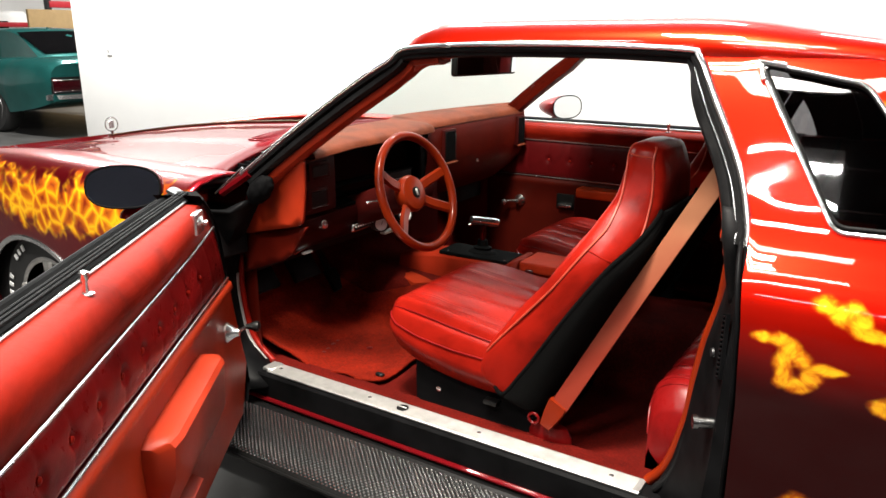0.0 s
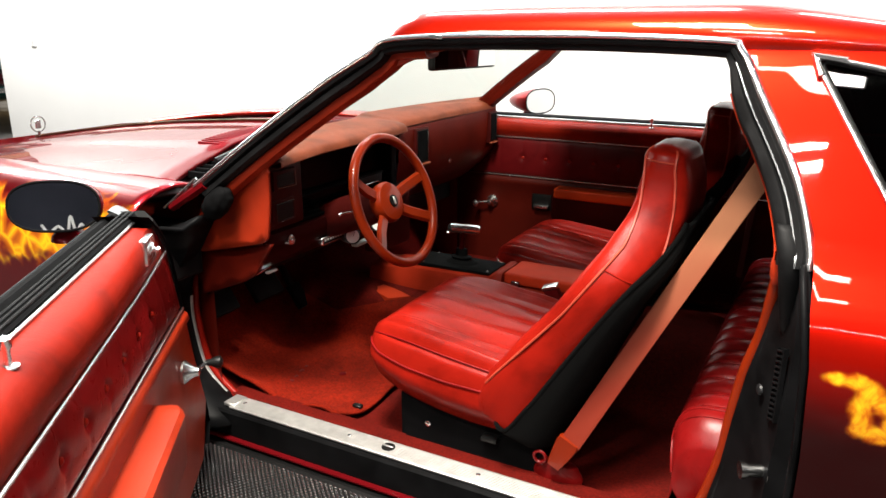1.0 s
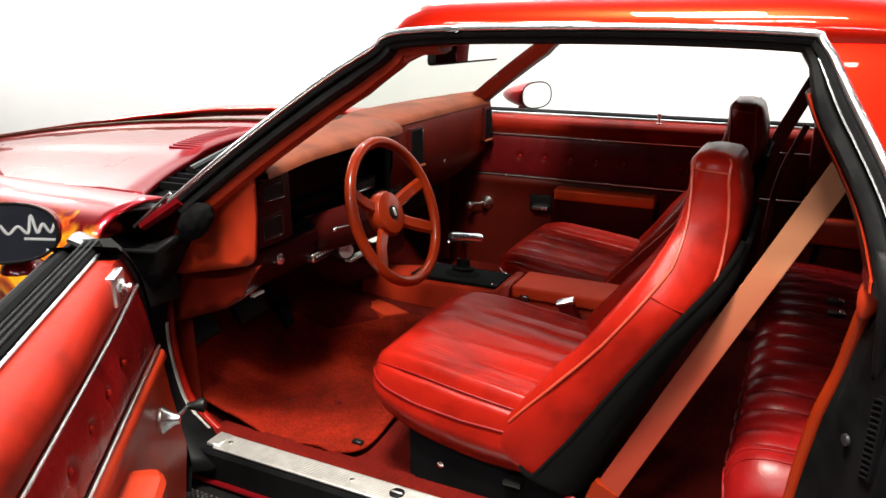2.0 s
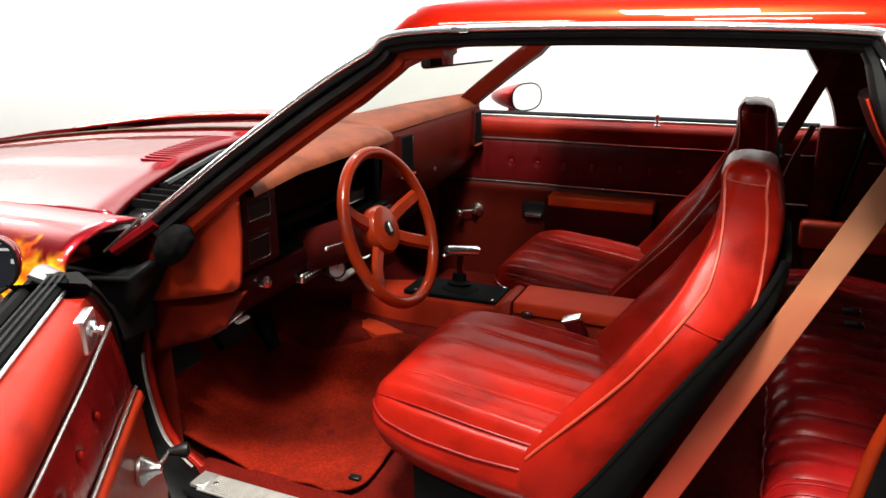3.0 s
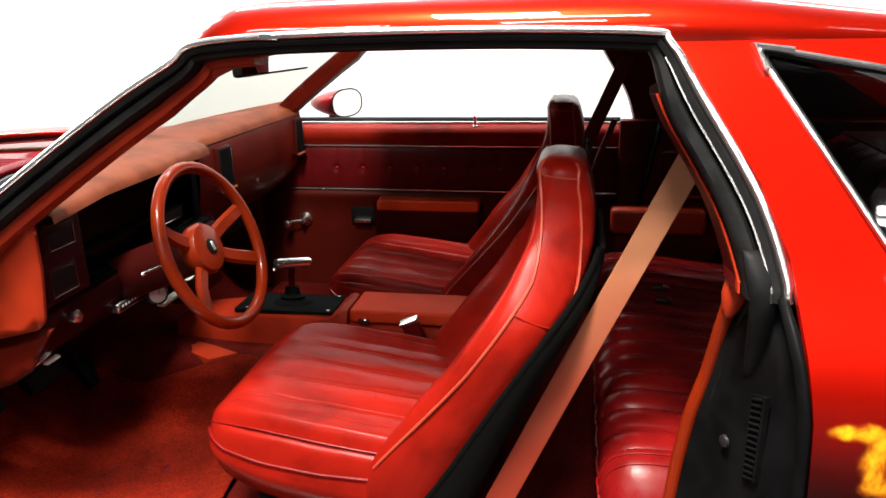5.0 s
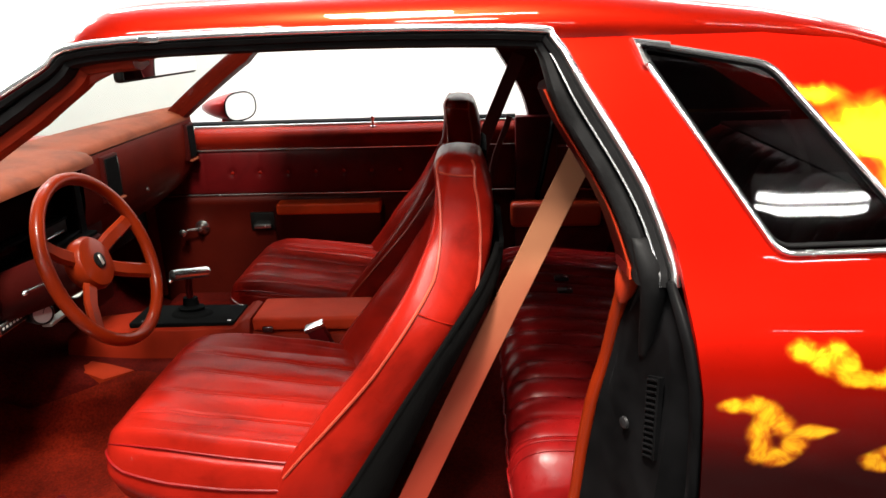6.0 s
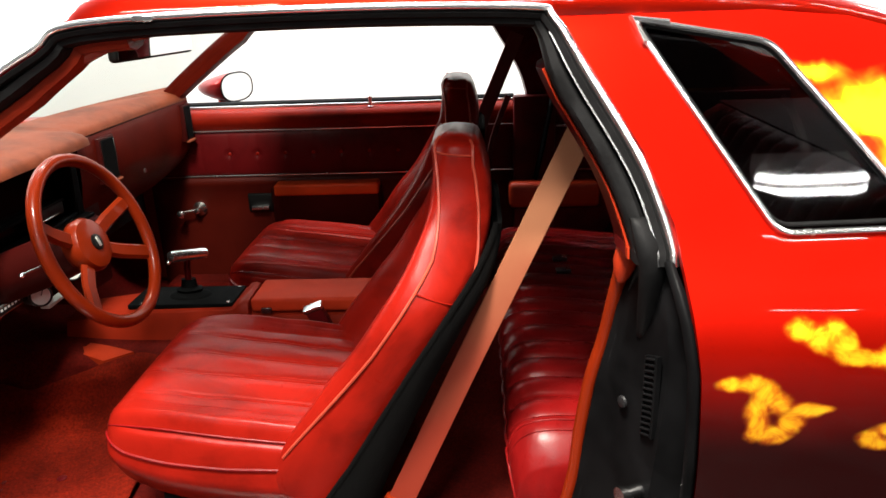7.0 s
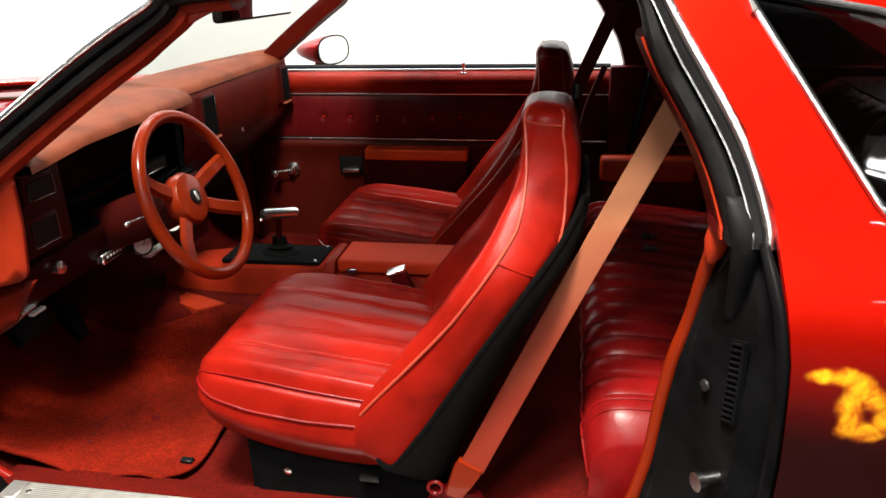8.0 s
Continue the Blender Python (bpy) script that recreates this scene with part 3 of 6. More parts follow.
for sign in (-1, 1):
    for k in range(16):
        s = sign * (0.075 + 0.0205 * k)
        x = -1.970 + 0.178 * (abs(s) / 0.735) ** 2.4
        z = hood_z(x - 0.06, s)
        part("louvre", box((x - 0.125, YC + s - 0.0055, z - 0.004), (x - 0.03, YC + s + 0.0055, z + 0.0028), 0.002, 1), LOUVRE, hood)
part("hood_moulding", sweep([(x, YC, hood_z(x, 0) + 0.004) for x in np.linspace(-3.5, -1.985, 20)], rect_section(0.008, 0.010, 0.003), (0, 0, 1)), BRASS, hood, "tarnished centre moulding")
part("hood_ornament", sweep([(-3.47, YC + 0.035 * math.cos(a), 0.912 + 0.035 * math.sin(a)) for a in np.linspace(0, 2 * math.pi, 24, endpoint=False)], disc_section(0.003, 6), (1, 0, 0), True), PEWTER, hood, "pewter-grey stand-up ring ornament")
part("shield", box((-3.473, YC - 0.014, 0.892), (-3.467, YC + 0.014, 0.932), 0.003, 1), PEWTER, hood)
part("stem", tube([(-3.47, YC, 0.84), (-3.47, YC, 0.882)], 0.006, 8, (1, 0, 0)), PEWTER, hood)

# nose and tail
def end_cap(x0, x1, name, mat, z0, z1, w0, w1, label):
    rings = []
    for k in range(7):
        t = k / 6
        x = x0 + (x1 - x0) * t
        w = w0 + (w1 - w0) * t * t
        c = 0.05 * t
        rings.append([(x, YC - w, z0 + c), (x, YC - w, z1 - c), (x, YC - w * 0.6, z1 - c + 0.02), (x, YC + w * 0.6, z1 - c + 0.02), (x, YC + w, z1 - c), (x, YC + w, z0 + c)])
    part(name, loft(rings), mat, car, label)


end_cap(-3.58, -3.78, "nose", MAROON, 0.32, 0.83, 0.875, 0.80, "candy maroon nose panel")
end_cap(1.66, 1.80, "tail", RED, 0.34, 0.93, 0.80, 0.76, "candy red tail panel")
part("front_bumper", loft([[(x, YC + s * 0.9, z) for x, z in ((-3.80, 0.42), (-3.90 + 0.08 * s * s, 0.44), (-3.90 + 0.08 * s * s, 0.58), (-3.80, 0.60))] for s in np.linspace(-1, 1, 15)]), CHROME, car)
part("rear_bumper", loft([[(x, YC + s * 0.86, z) for x, z in ((1.79, 0.46), (1.90 - 0.06 * s * s, 0.48), (1.90 - 0.06 * s * s, 0.62), (1.79, 0.64))] for s in np.linspace(-1, 1, 15)]), CHROME, car)

# roof, rear window and deck
rings = []
for k in range(45):
    s = -0.712 + 1.424 * k / 44
    xf = roof_front(s)
    rings.append([(x, YC + s, roof_z(x, s)) for x in np.linspace(xf, 0.32, 36)])
roof = part("roof", loft(rings, False), RED, car, "glossy candy red roof", 60)
solid(roof, 0.004)
rings = []
for k in range(21):
    s = -0.66 + 1.32 * k / 20
    rings.append([(x, YC + s, 1.205 - 0.34 * (x - 0.30) - 0.05 * (s / 0.66) ** 2) for x in np.linspace(0.30, 0.92, 10)])
solid(part("rear_window", loft(rings, False), TINT, car, "tinted rear window glass"), 0.006)
rings = [[(x, YC + s * 0.79, 1.0 - 0.03 * s * s - 0.02 * (x - 0.9)) for x in np.linspace(0.90, 1.70, 10)] for s in np.linspace(-1, 1, 15)]
solid(part("trunk_lid", loft(rings, False), RED, car, "candy red trunk lid"), 0.02)
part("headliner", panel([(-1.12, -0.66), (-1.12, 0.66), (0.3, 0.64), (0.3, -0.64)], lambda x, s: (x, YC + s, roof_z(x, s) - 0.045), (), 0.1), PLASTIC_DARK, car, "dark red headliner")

# passenger-side door skin
outline = [(-1.70, 0.22), (-1.70, 0.92), (-1.66, 0.955), (-0.24, 0.955), (-0.218, 0.92), (-0.218, 0.22)]
far_skin = part("far_door_skin", panel(outline, lambda x, z: side_point(x, z, 1), (), 0.06), RED, car, "candy red closed passenger door skin")
solid(far_skin, 0.02)


# pillars, rail, weatherstrip and chrome of both openings
def inset(path, d, dy):
    """The opening's line moved d towards the opening's middle and dy across the car."""
    mid = Vector((-0.78, 0, 1.05))
    out = []
    for i, p in enumerate(path):
        t = path[min(i + 1, len(path) - 1)] - path[max(i - 1, 0)]
        nrm = Vector((t.z, 0, -t.x)).normalized()
        if nrm.dot(Vector((mid.x - p.x, 0, mid.z - p.z))) < 0:
            nrm = -nrm
        out.append(Vector((p.x + nrm.x * d, p.y + dy, p.z + nrm.z * d)))
    return out


def ribbon(path, sign, corners, rail=1.0):
    """A strip round the opening; corners (a, b): a towards the opening's middle, thinner along the roof rail, b into the car."""
    inner = inset(path, 1.0, 0)
    rings = []
    for p, q in zip(path, inner):
        d = Vector((q.x - p.x, 0, q.z - p.z))
        k = 1.0 - (1 - rail) * min(1.0, max(0.0, (p.z - 1.25) / 0.06))
        k *= 1.0 + 0.33 * min(1.0, max(0.0, (p.x + 0.40) / 0.06)) * (sign > 0)
        rings.append([p + d * (a * k if a > 0 else a) + Vector((0, b * sign, 0)) for a, b in corners])
    return loft(rings)


for sign, path in ((1, OPEN), (-1, OPEN_FAR)):
    part("drip_moulding", ribbon(path, sign, [(-0.001, 0.004), (-0.0008, -0.004), (0.001, -0.009), (0.004, -0.012), (0.0075, -0.012), (0.0102, -0.009), (0.0112, -0.004), (0.0112, 0.004)]), CHROME, car, "polished drip moulding")
    part("weatherstrip", ribbon(path, sign, [(0.0105, 0.012), (0.011, -0.004), (0.014, -0.009), (0.020, -0.006), (0.023, 0.002), (0.023, 0.02)]), RUBBER, car, "black rubber door weatherstrip")
    if sign < 0:
        part("pillar_trim", ribbon(path[:38], sign, [(-0.012, 0.03), (0.02, 0.016), (0.050, 0.022), (0.058, 0.05), (0.05, 0.085), (0.0, 0.09)], 0.5), PLASTIC_MID, car, "red moulded pillar trim")
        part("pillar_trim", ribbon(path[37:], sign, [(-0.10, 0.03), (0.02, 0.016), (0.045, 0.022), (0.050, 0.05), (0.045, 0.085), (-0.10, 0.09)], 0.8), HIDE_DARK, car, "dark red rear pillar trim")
        continue
    part("weatherstrip", ribbon(path, sign, [(0.022, 0.03), (0.024, 0.006), (0.028, 0.0), (0.038, 0.002), (0.043, 0.010), (0.044, 0.035)], 0.78), RUBBER, car, "black rubber door weatherstrip")
    part("pillar_frame", ribbon(path, sign, [(0.002, 0.006), (0.03, 0.02), (0.042, 0.035), (0.042, 0.07), (0.0, 0.07)], 0.78), JAMB, car, "black painted pillar frame")
    part("channel_lip", ribbon(path[36:], sign, [(0.0200, 0.0), (0.0205, -0.007), (0.0225, -0.007), (0.0230, 0.0)]), PEWTER, car, "bright lip inside the seal")
    part("pillar_trim", ribbon(path[:22], sign, [(0.040, 0.034), (0.046, 0.026), (0.062, 0.030), (0.068, 0.055), (0.060, 0.085), (0.03, 0.09), (0.03, 0.04)], 0.75), PLASTIC, car, "red moulded pillar trim")
    part("pillar_trim", ribbon(path[39:], sign, [(0.0445, 0.034), (0.0455, 0.030), (0.0475, 0.032), (0.048, 0.045), (0.044, 0.050)]), PLASTIC, car, "thin red edge trim")
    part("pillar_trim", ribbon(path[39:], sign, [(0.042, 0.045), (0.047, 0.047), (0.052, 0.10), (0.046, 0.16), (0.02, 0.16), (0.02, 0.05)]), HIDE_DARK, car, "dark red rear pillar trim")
    part("pillar_paint", ribbon(path[:17], sign, [(0.0085, 0.004), (0.0090, -0.0085), (0.0120, -0.0075), (0.0125, 0.004)]), MAROON, car, "candy maroon pillar line")
# padded end of the pillar trim below the roof rail
part("trim_end", sweep(glide([(-1.145, 1.590, 1.250), (-1.105, 1.594, 1.270), (-1.055, 1.600, 1.290), (-1.00, 1.604, 1.302)], 4), rect_section(0.022, 0.030, 0.008)), PLASTIC, car, "orange-red padded trim end")
part("trim_clip", box((-0.016, -0.002, -0.005), (0.016, 0.002, 0.005), 0.002, 1, None, Matrix.Translation((-0.99, 1.5325, 1.319))), CHROME, car, "bright moulding joint clip")

# windshield and cowl
rings = []
for k in range(25):
    s = -0.80 + 1.60 * k / 24
    e = abs(s) / 0.80
    lo = Vector((-1.845 + 0.215 * e ** 2, YC + s, 0.965 - 0.01 * e))
    hi = Vector((-1.225 + 0.105 * e ** 2, YC + s * 0.875, 1.352 - 0.035 * e ** 2))
    rings.append([lo.lerp(hi, j / 8) + Vector((0, 0, 0.012 * math.sin(math.pi * j / 8))) for j in range(9)])
ws = part("windshield", loft(rings, False), SHIELD, car, "faintly tinted curved windshield glass")
solid(ws, 0.005)
rings = []
for k in range(25):
    s = -0.80 + 1.60 * k / 24
    e = abs(s) / 0.80
    rings.append([(-2.11 + 0.28 * e ** 2.9, YC + s, 0.90), (-1.91 + 0.22 * e ** 2.2, YC + s, 0.925), (-1.83 + 0.21 * e ** 2, YC + s, 0.95)])
solid(part("cowl", loft(rings, False), BLACK, car, "black cowl panel under the hood's rear edge"), 0.01)
for k in range(26):
    s = -0.62 + 1.24 * k / 25
    e = abs(s) / 0.80
    x = -1.905 + 0.22 * e ** 2.2
    part("cowl_slat", box((x - 0.10, YC + s - 0.004, 0.925), (x + 0.05, YC + s + 0.004, 0.945), 0.002, 1), MATT, car)
for s in (-0.45, 0.1):
    w0 = Vector((-1.865 + 0.215 * (abs(s) / 0.8) ** 2, YC + s - 0.12, 0.972))
    w1 = Vector((-1.875, YC + s + 0.36, 0.99))
    wiper = part("wiper", tube([w0, (w0 + w1) / 2 + Vector((0, 0, 0.02)), w1], 0.008, 6, (0, 0, 1)), BLACK, car, "black wiper arm")

# ---- wheels ----
def wheel(ax, sign):
    w = part("wheel", lathe([(0.20, -0.10), (0.29, -0.11), (0.325, -0.085), (0.335, -0.04), (0.335, 0.04), (0.325, 0.085), (0.29, 0.11), (0.20, 0.10)],
                            (ax, YC + sign * 0.80, 0.335 + floor_z(ax)), (0, 1, 0), 36), TYRE, car, "black tyre with raised white lettering")
    part("rim", lathe([(0.205, -0.09), (0.20, 0.0), (0.19, 0.05), (0.17, 0.09), (0.20, 0.105), (0.212, 0.10)], (ax, YC + sign * 0.80, 0.335 + floor_z(ax)), (0, sign, 0), 36), ALLOY, w, "polished alloy rim")
    c = Vector((ax, YC + sign * 0.917, 0.335 + floor_z(ax)))
    for k in range(5):
        a = 2 * math.pi * k / 5 + 0.3
        d = Vector((math.cos(a), 0, math.sin(a)))
        part("spoke", sweep([c - Vector((0, sign * 0.03, 0)) + d * 0.03, c - Vector((0, sign * 0.02, 0)) + d * 0.2], rect_section(0.05, 0.03, 0.008)), ALLOY, w)
    for k in range(9):
        if k in (3, 4):
            continue
        a = 2.1 + 0.13 * k
        m = Matrix.Translation(c + Vector((0, -sign * 0.002, 0))) @ Matrix.Rotation(-a, 4, "Y") @ Matrix.Translation((0.262, 0, 0))
        part("letter", box((-0.012, -0.002, -0.008), (0.012, 0.004, 0.008), 0.002, 1, None, m), GAUGE, w, "raised white sidewall letter")


for ax in (FRONT_X, REAR_X):
    for sign in (-1, 1):
        wheel(ax, sign)
for sign in (-1, 1):
    for ax in (FRONT_X, REAR_X):
        part("wheel_well", lathe([(0.43, 0.0), (0.43, 0.30), (0.3, 0.30)], (ax, YC + sign * 0.90, 0.30), (0, -sign, 0), 28), BLACK, car, "black inner wheel well")

# ---- sill, rocker and step ----
def run(y, z, sec, name, mat, label, x0=-1.64, x1=-0.24, ref=(0, 0, 1)):
    return part(name, sweep([(x, y, z) for x in np.linspace(x0, x1, 12)], sec, ref), mat, car, label)


for sign in (-1, 1):
    def yy(y):
        return y if sign < 0 else 2 * YC - y
    run(yy(1.495), 0.315, rect_section(0.075, 0.05, 0.012), "sill", JAMB, "black painted door sill")
    run(yy(1.4555), 0.300, rect_section(0.014, 0.085, 0.006), "sill_face", JAMB, "worn black painted sill face", -1.68, -0.22)
    run(yy(1.4465), 0.262, rect_section(0.016, 0.014, 0.005), "rocker_flange", MAROON, "candy maroon rocker flange", -1.75, -0.1)
    part("underbody_rail", sweep([(x, yy(1.47), 0.20) for x in (-1.75, -0.1)], rect_section(0.10, 0.10, 0.01), (0, 0, 1)), BLACK, car)

part("sill_carpet", sweep([(x, 1.556, 0.333) for x in np.linspace(-1.66, -0.42, 30)], rect_section(0.062, 0.022, 0.008), (0, 0, 1)), CARPET, car, "red carpet edge along the sill")
part("sill_carpet", sweep([(x, 2 * YC - 1.545, 0.338) for x in np.linspace(-1.66, -0.42, 30)], rect_section(0.105, 0.030, 0.008), (0, 0, 1)), CARPET, car, "red carpet edge along the far sill")
# the scuff plate with its badge and screws
plate = part("scuff_plate", sweep([(x, 1.496, 0.3435) for x in np.linspace(-1.60, -0.425, 10)], rect_section(0.062, 0.009, 0.003), (0, 0, 1)), ALLOY, car, "brushed aluminium scuff plate")
for k in range(9):
    ry = 1.474 + 0.0055 * k
    part("rib", box((-1.58, ry - 0.001, 0.3475), (-0.44, ry + 0.001, 0.3492)), ALLOY, plate)
part("badge", lathe([(0.017, 0), (0.017, 0.003), (0.014, 0.004)], (-1.105, 1.496, 0.348), (0, 0, 1), 20), BLACK, plate, "oval black maker's badge")
part("badge_bar", box((-1.119, 1.4935, 0.351), (-1.091, 1.4985, 0.3535), 0.001, 1), ALLOY, plate)
for x in (-1.57, -1.22, -0.86, -0.50):
    part("screw", lathe([(0.006, 0), (0.006, 0.002), (0.003, 0.0035)], (x, 1.496, 0.348), (0, 0, 1), 10), CHROME, plate)
part("end_block", box((-1.625, 1.470, 0.341), (-1.585, 1.524, 0.352), 0.003, 1), ALLOY, plate)

# running board with a raised diamond tread
BOARD = [(1.448, 0.246), (1.40, 0.240), (1.35, 0.231), (1.30, 0.218), (1.272, 0.206), (1.256, 0.190)]
step = part("running_board", loft([[(x, y, z) for y, z in BOARD] + [(x, y + 0.01, z - 0.022) for y, z in BOARD[::-1]] for x in np.linspace(-1.85, -0.02, 8)]), BLACK, car, "black running board with bright diamond tread")
part("edge_trim", sweep([(x, 1.254, 0.186) for x in np.linspace(-1.85, -0.02, 6)], rect_section(0.010, 0.012, 0.003), (0, 0, 1)), BLACK, step)
# raised diamonds of the tread, set in staggered rows
bm = bmesh.new()
fine = glide([(0, y, z) for y, z in BOARD], 10)
run = [0.0]
for p0, p1 in zip(fine, fine[1:]):
    run.append(run[-1] + (p1 - p0).length)
rows_n = int((run[-1] - 0.012) / 0.0068)
for r in range(rows_n):
    s_ = 0.006 + 0.0068 * r
    i_ = max(k for k in range(len(run) - 1) if run[k] <= s_)
    tang = (fine[i_ + 1] - fine[i_]).normalized()
    q = fine[i_] + tang * (s_ - run[i_])
    nr = Vector((0, -tang.z, tang.y))
    nr = nr if nr.z > 0 else -nr
    for k in range(121):
        x = -1.84 + 0.0150 * k + (0.0075 if r % 2 else 0)
        c = Vector((x, q.y, q.z)) + nr * 0.0004
        a, b, t = Vector((0.0058, 0, 0)), tang * 0.0036, nr * 0.0030
        base = [bm.verts.new(c + d) for d in (a, b, -a, -b)]
        top = [bm.verts.new(c + d * 0.45 + t) for d in (a, b, -a, -b)]
        for i_ in range(4):
            j_ = (i_ + 1) % 4
            bm.faces.new((base[i_], base[j_], top[j_], top[i_]))
        bm.faces.new(top)
tread = tagged(part("tread", bm, TREAD, step, "bright raised diamond tread", 0), kind="stuff")

# ---- jamb behind the door ----
OUT_X = [(0.30, -0.222), (0.5, -0.220), (0.7, -0.217), (0.85, -0.222), (0.93, -0.234), (0.985, -0.246)]
IN_X = [(0.30, -0.405), (0.36, -0.385), (0.42, -0.36), (0.525, -0.338), (0.62, -0.327), (0.725, -0.311), (0.78, -0.298), (0.83, -0.287), (0.88, -0.279), (0.93, -0.268), (0.985, -0.260)]


def jamb(sign):
    rings = []
    for z in np.linspace(0.30, 0.985, 22):
        a, b = lerp_table(OUT_X, z), lerp_table(IN_X, z)
        t = min(1.0, max(0.0, (0.985 - z) / 0.18))
        yo = YC - half_width(-0.22, z)
        r = [(a - 0.001, yo + 0.002), (a - 0.006, yo + 0.016), (a + 0.018 * t, yo + 0.022), (a + 0.020 * t, yo + 0.05), (a + (b - a) * 0.45 + 0.012 * t, yo + 0.075), (a + (b - a) * 0.72, 1.46), (b - 0.004, 1.515), (b + 0.004, 1.545)]
        rings.append([(x, y if sign < 0 else 2 * YC - y, z) for x, y in r])
    ob = part("door_jamb", loft(rings, False), JAMB, car, "satin black painted door jamb", 30)
    solid(ob, 0.008, 1.0 if sign < 0 else -1.0)
    return ob


jb = jamb(-1)
jamb(1)
part("jamb_strip", sweep(glide([(-0.400, 1.505, 0.345), (-0.364, 1.507, 0.40), (-0.335, 1.508, 0.52), (-0.322, 1.508, 0.62), (-0.303, 1.506, 0.74), (-0.282, 1.504, 0.84), (-0.268, 1.49, 0.92), (-0.257, 1.43, 0.985)], 5), rect_section(0.018, 0.022, 0.006)), RUBBER, car, "black rubber weatherstrip")
part("windlace", sweep(glide([(-0.425, 1.530, 0.345), (-0.385, 1.536, 0.40), (-0.353, 1.538, 0.52), (-0.342, 1.538, 0.62), (-0.327, 1.537, 0.72), (-0.307, 1.535, 0.80), (-0.296, 1.52, 0.88), (-0.288, 1.50, 0.945), (-0.284, 1.49, 0.97)], 5), disc_section(0.012, 10)), WHEEL_RED, car, "orange-red windlace trim")
part("belt_trim_cap", lathe([(0.006, -0.050), (0.014, -0.036), (0.019, -0.016), (0.019, 0.004), (0.014, 0.020), (0.009, 0.040)], (-0.284, 1.495, 0.960), (0.22, 0.1, 1), 18), PLASTIC, car, "orange-red moulded pillar cap")
st = part("striker", lathe([(0.022, 0), (0.022, 0.006), (0.012, 0.008), (0.011, 0.035), (0.015, 0.036), (0.015, 0.046)], (-0.262, 1.395, 0.605), (-0.9, -0.4, 0), 18), PEWTER, jb, "steel door striker bolt")
part("plug", lathe([(0.010, 0), (0.009, 0.004), (0.005, 0.005)], (-0.292, 1.440, 0.733), (-0.9, -0.45, 0), 14), STEEL_GREY, jb)
seal = glide4([(-0.288, 1.420, 1.035, 0.012, 0.006), (-0.279, 1.408, 1.008, 0.017, 0.013), (-0.272, 1.402, 0.980, 0.019, 0.015), (-0.269, 1.404, 0.955, 0.018, 0.015), (-0.268, 1.415, 0.920, 0.016, 0.014), (-0.266, 1.432, 0.880, 0.014, 0.013), (-0.264, 1.447, 0.840, 0.011, 0.009)], 3)
part("pillar_seal", loft([[(x + a * math.cos(k), y + b * math.sin(k), z) for k in np.linspace(0, 2 * math.pi, 14, endpoint=False)] for x, y, z, a, b in seal]), RUBBER, jb, "black rubber end of the pillar seal", 70)
lu, ln = Vector((0.38, -0.92, 0)).normalized(), Vector((-0.92, -0.38, 0)).normalized()
vent_at = [Vector((-0.2640, 1.3870, 0.838)), Vector((-0.2655, 1.3870, 0.704))]
vb = part("drain_vent", loft([[p + lu * a + Vector((0, 0, 0.35 * a)) + ln * d for a, d in ((-0.016, -0.004), (-0.015, 0.003), (-0.011, 0.004), (-0.010, 0.0), (0.010, 0.0), (0.011, 0.004), (0.015, 0.003), (0.016, -0.004))] for p in (vent_at[0], vent_at[1])]), JAMB, jb, "black slatted drain vent")
for k in range(14):
    c = vent_at[0].lerp(vent_at[1], (k + 0.5) / 14) + ln * 0.003
    part("slat", sweep([c - lu * 0.011 + Vector((0, 0, -0.004)), c + lu * 0.011 + Vector((0, 0, 0.004))], rect_section(0.0040, 0.005, 0.0012), tuple(ln)), JAMB, vb)

# ---- hinge pillar at the front of the opening ----
LACE = [(0.30, -1.60), (0.33, -1.645), (0.38, -1.715), (0.434, -1.752), (0.55, -1.775), (0.63, -1.772), (0.70, -1.750), (0.75, -1.722), (0.83, -1.66), (0.92, -1.575), (0.985, -1.50)]
LACE = [(q.x, q.y) for q in glide([(a, b, 0) for a, b in LACE], 6)]
rings = []
for z in np.linspace(0.30, 0.885, 24):
    xo = lerp_table(LACE, z) - 0.012
    k = min(1.0, max(0.0, (0.885 - z) / 0.1))
    z2 = min(z, 0.86)
    rings.append([(xo - 0.17, 1.345, min(z, 0.84)), (xo - 0.10, 1.37, z2), (xo - 0.02, 1.405, z2), (xo + 0.030 * k, 1.44, z), (xo + 0.022 * k, 1.49, z), (xo, 1.532, z), (xo - 0.06, 1.58, z)])
solid(part("hinge_pillar", loft(rings, False), JAMB, car, "black painted hinge pillar", 50), 0.01)
lace = [(lerp_table(LACE, z), 1.545, z) for z in np.linspace(0.335, 0.985, 30)]
part("windlace", sweep(lace, disc_section(0.011, 10)), HIDE, car, "red windlace trim")
part("pinchweld", sweep([(lerp_table(LACE, z) + 0.008, 1.524, z) for z in np.linspace(0.348, 0.62, 20)], rect_section(0.005, 0.010, 0.002)), ALLOY, car)
# rubber boots where the pillar meets the cowl
bm = bmesh.new()
bmesh.ops.create_uvsphere(bm, u_segments=40, v_segments=24, radius=1.0)
for v in bm.verts:
    k = 1 + 0.10 * noise.noise(v.co * 2.2) + 0.10 * abs(noise.noise(v.co * 3.6))
    v.co = Vector((-1.565 + v.co.x * 0.040 * k + v.co.z * 0.020, 1.456 + v.co.y * 0.028 * k, 0.920 + v.co.z * 0.044 * k))
part("rubber_boot", bm, MATT, car, "black moulded rubber corner boot", 70)
# added dark block that fills the shaded gap below the pillar foot
part("gap_shade_block", box((-1.88, 1.40, 0.70), (-1.70, 1.52, 0.84), 0.012, 3), RUBBER, car, "added black block for the shaded gap under the pillar foot")
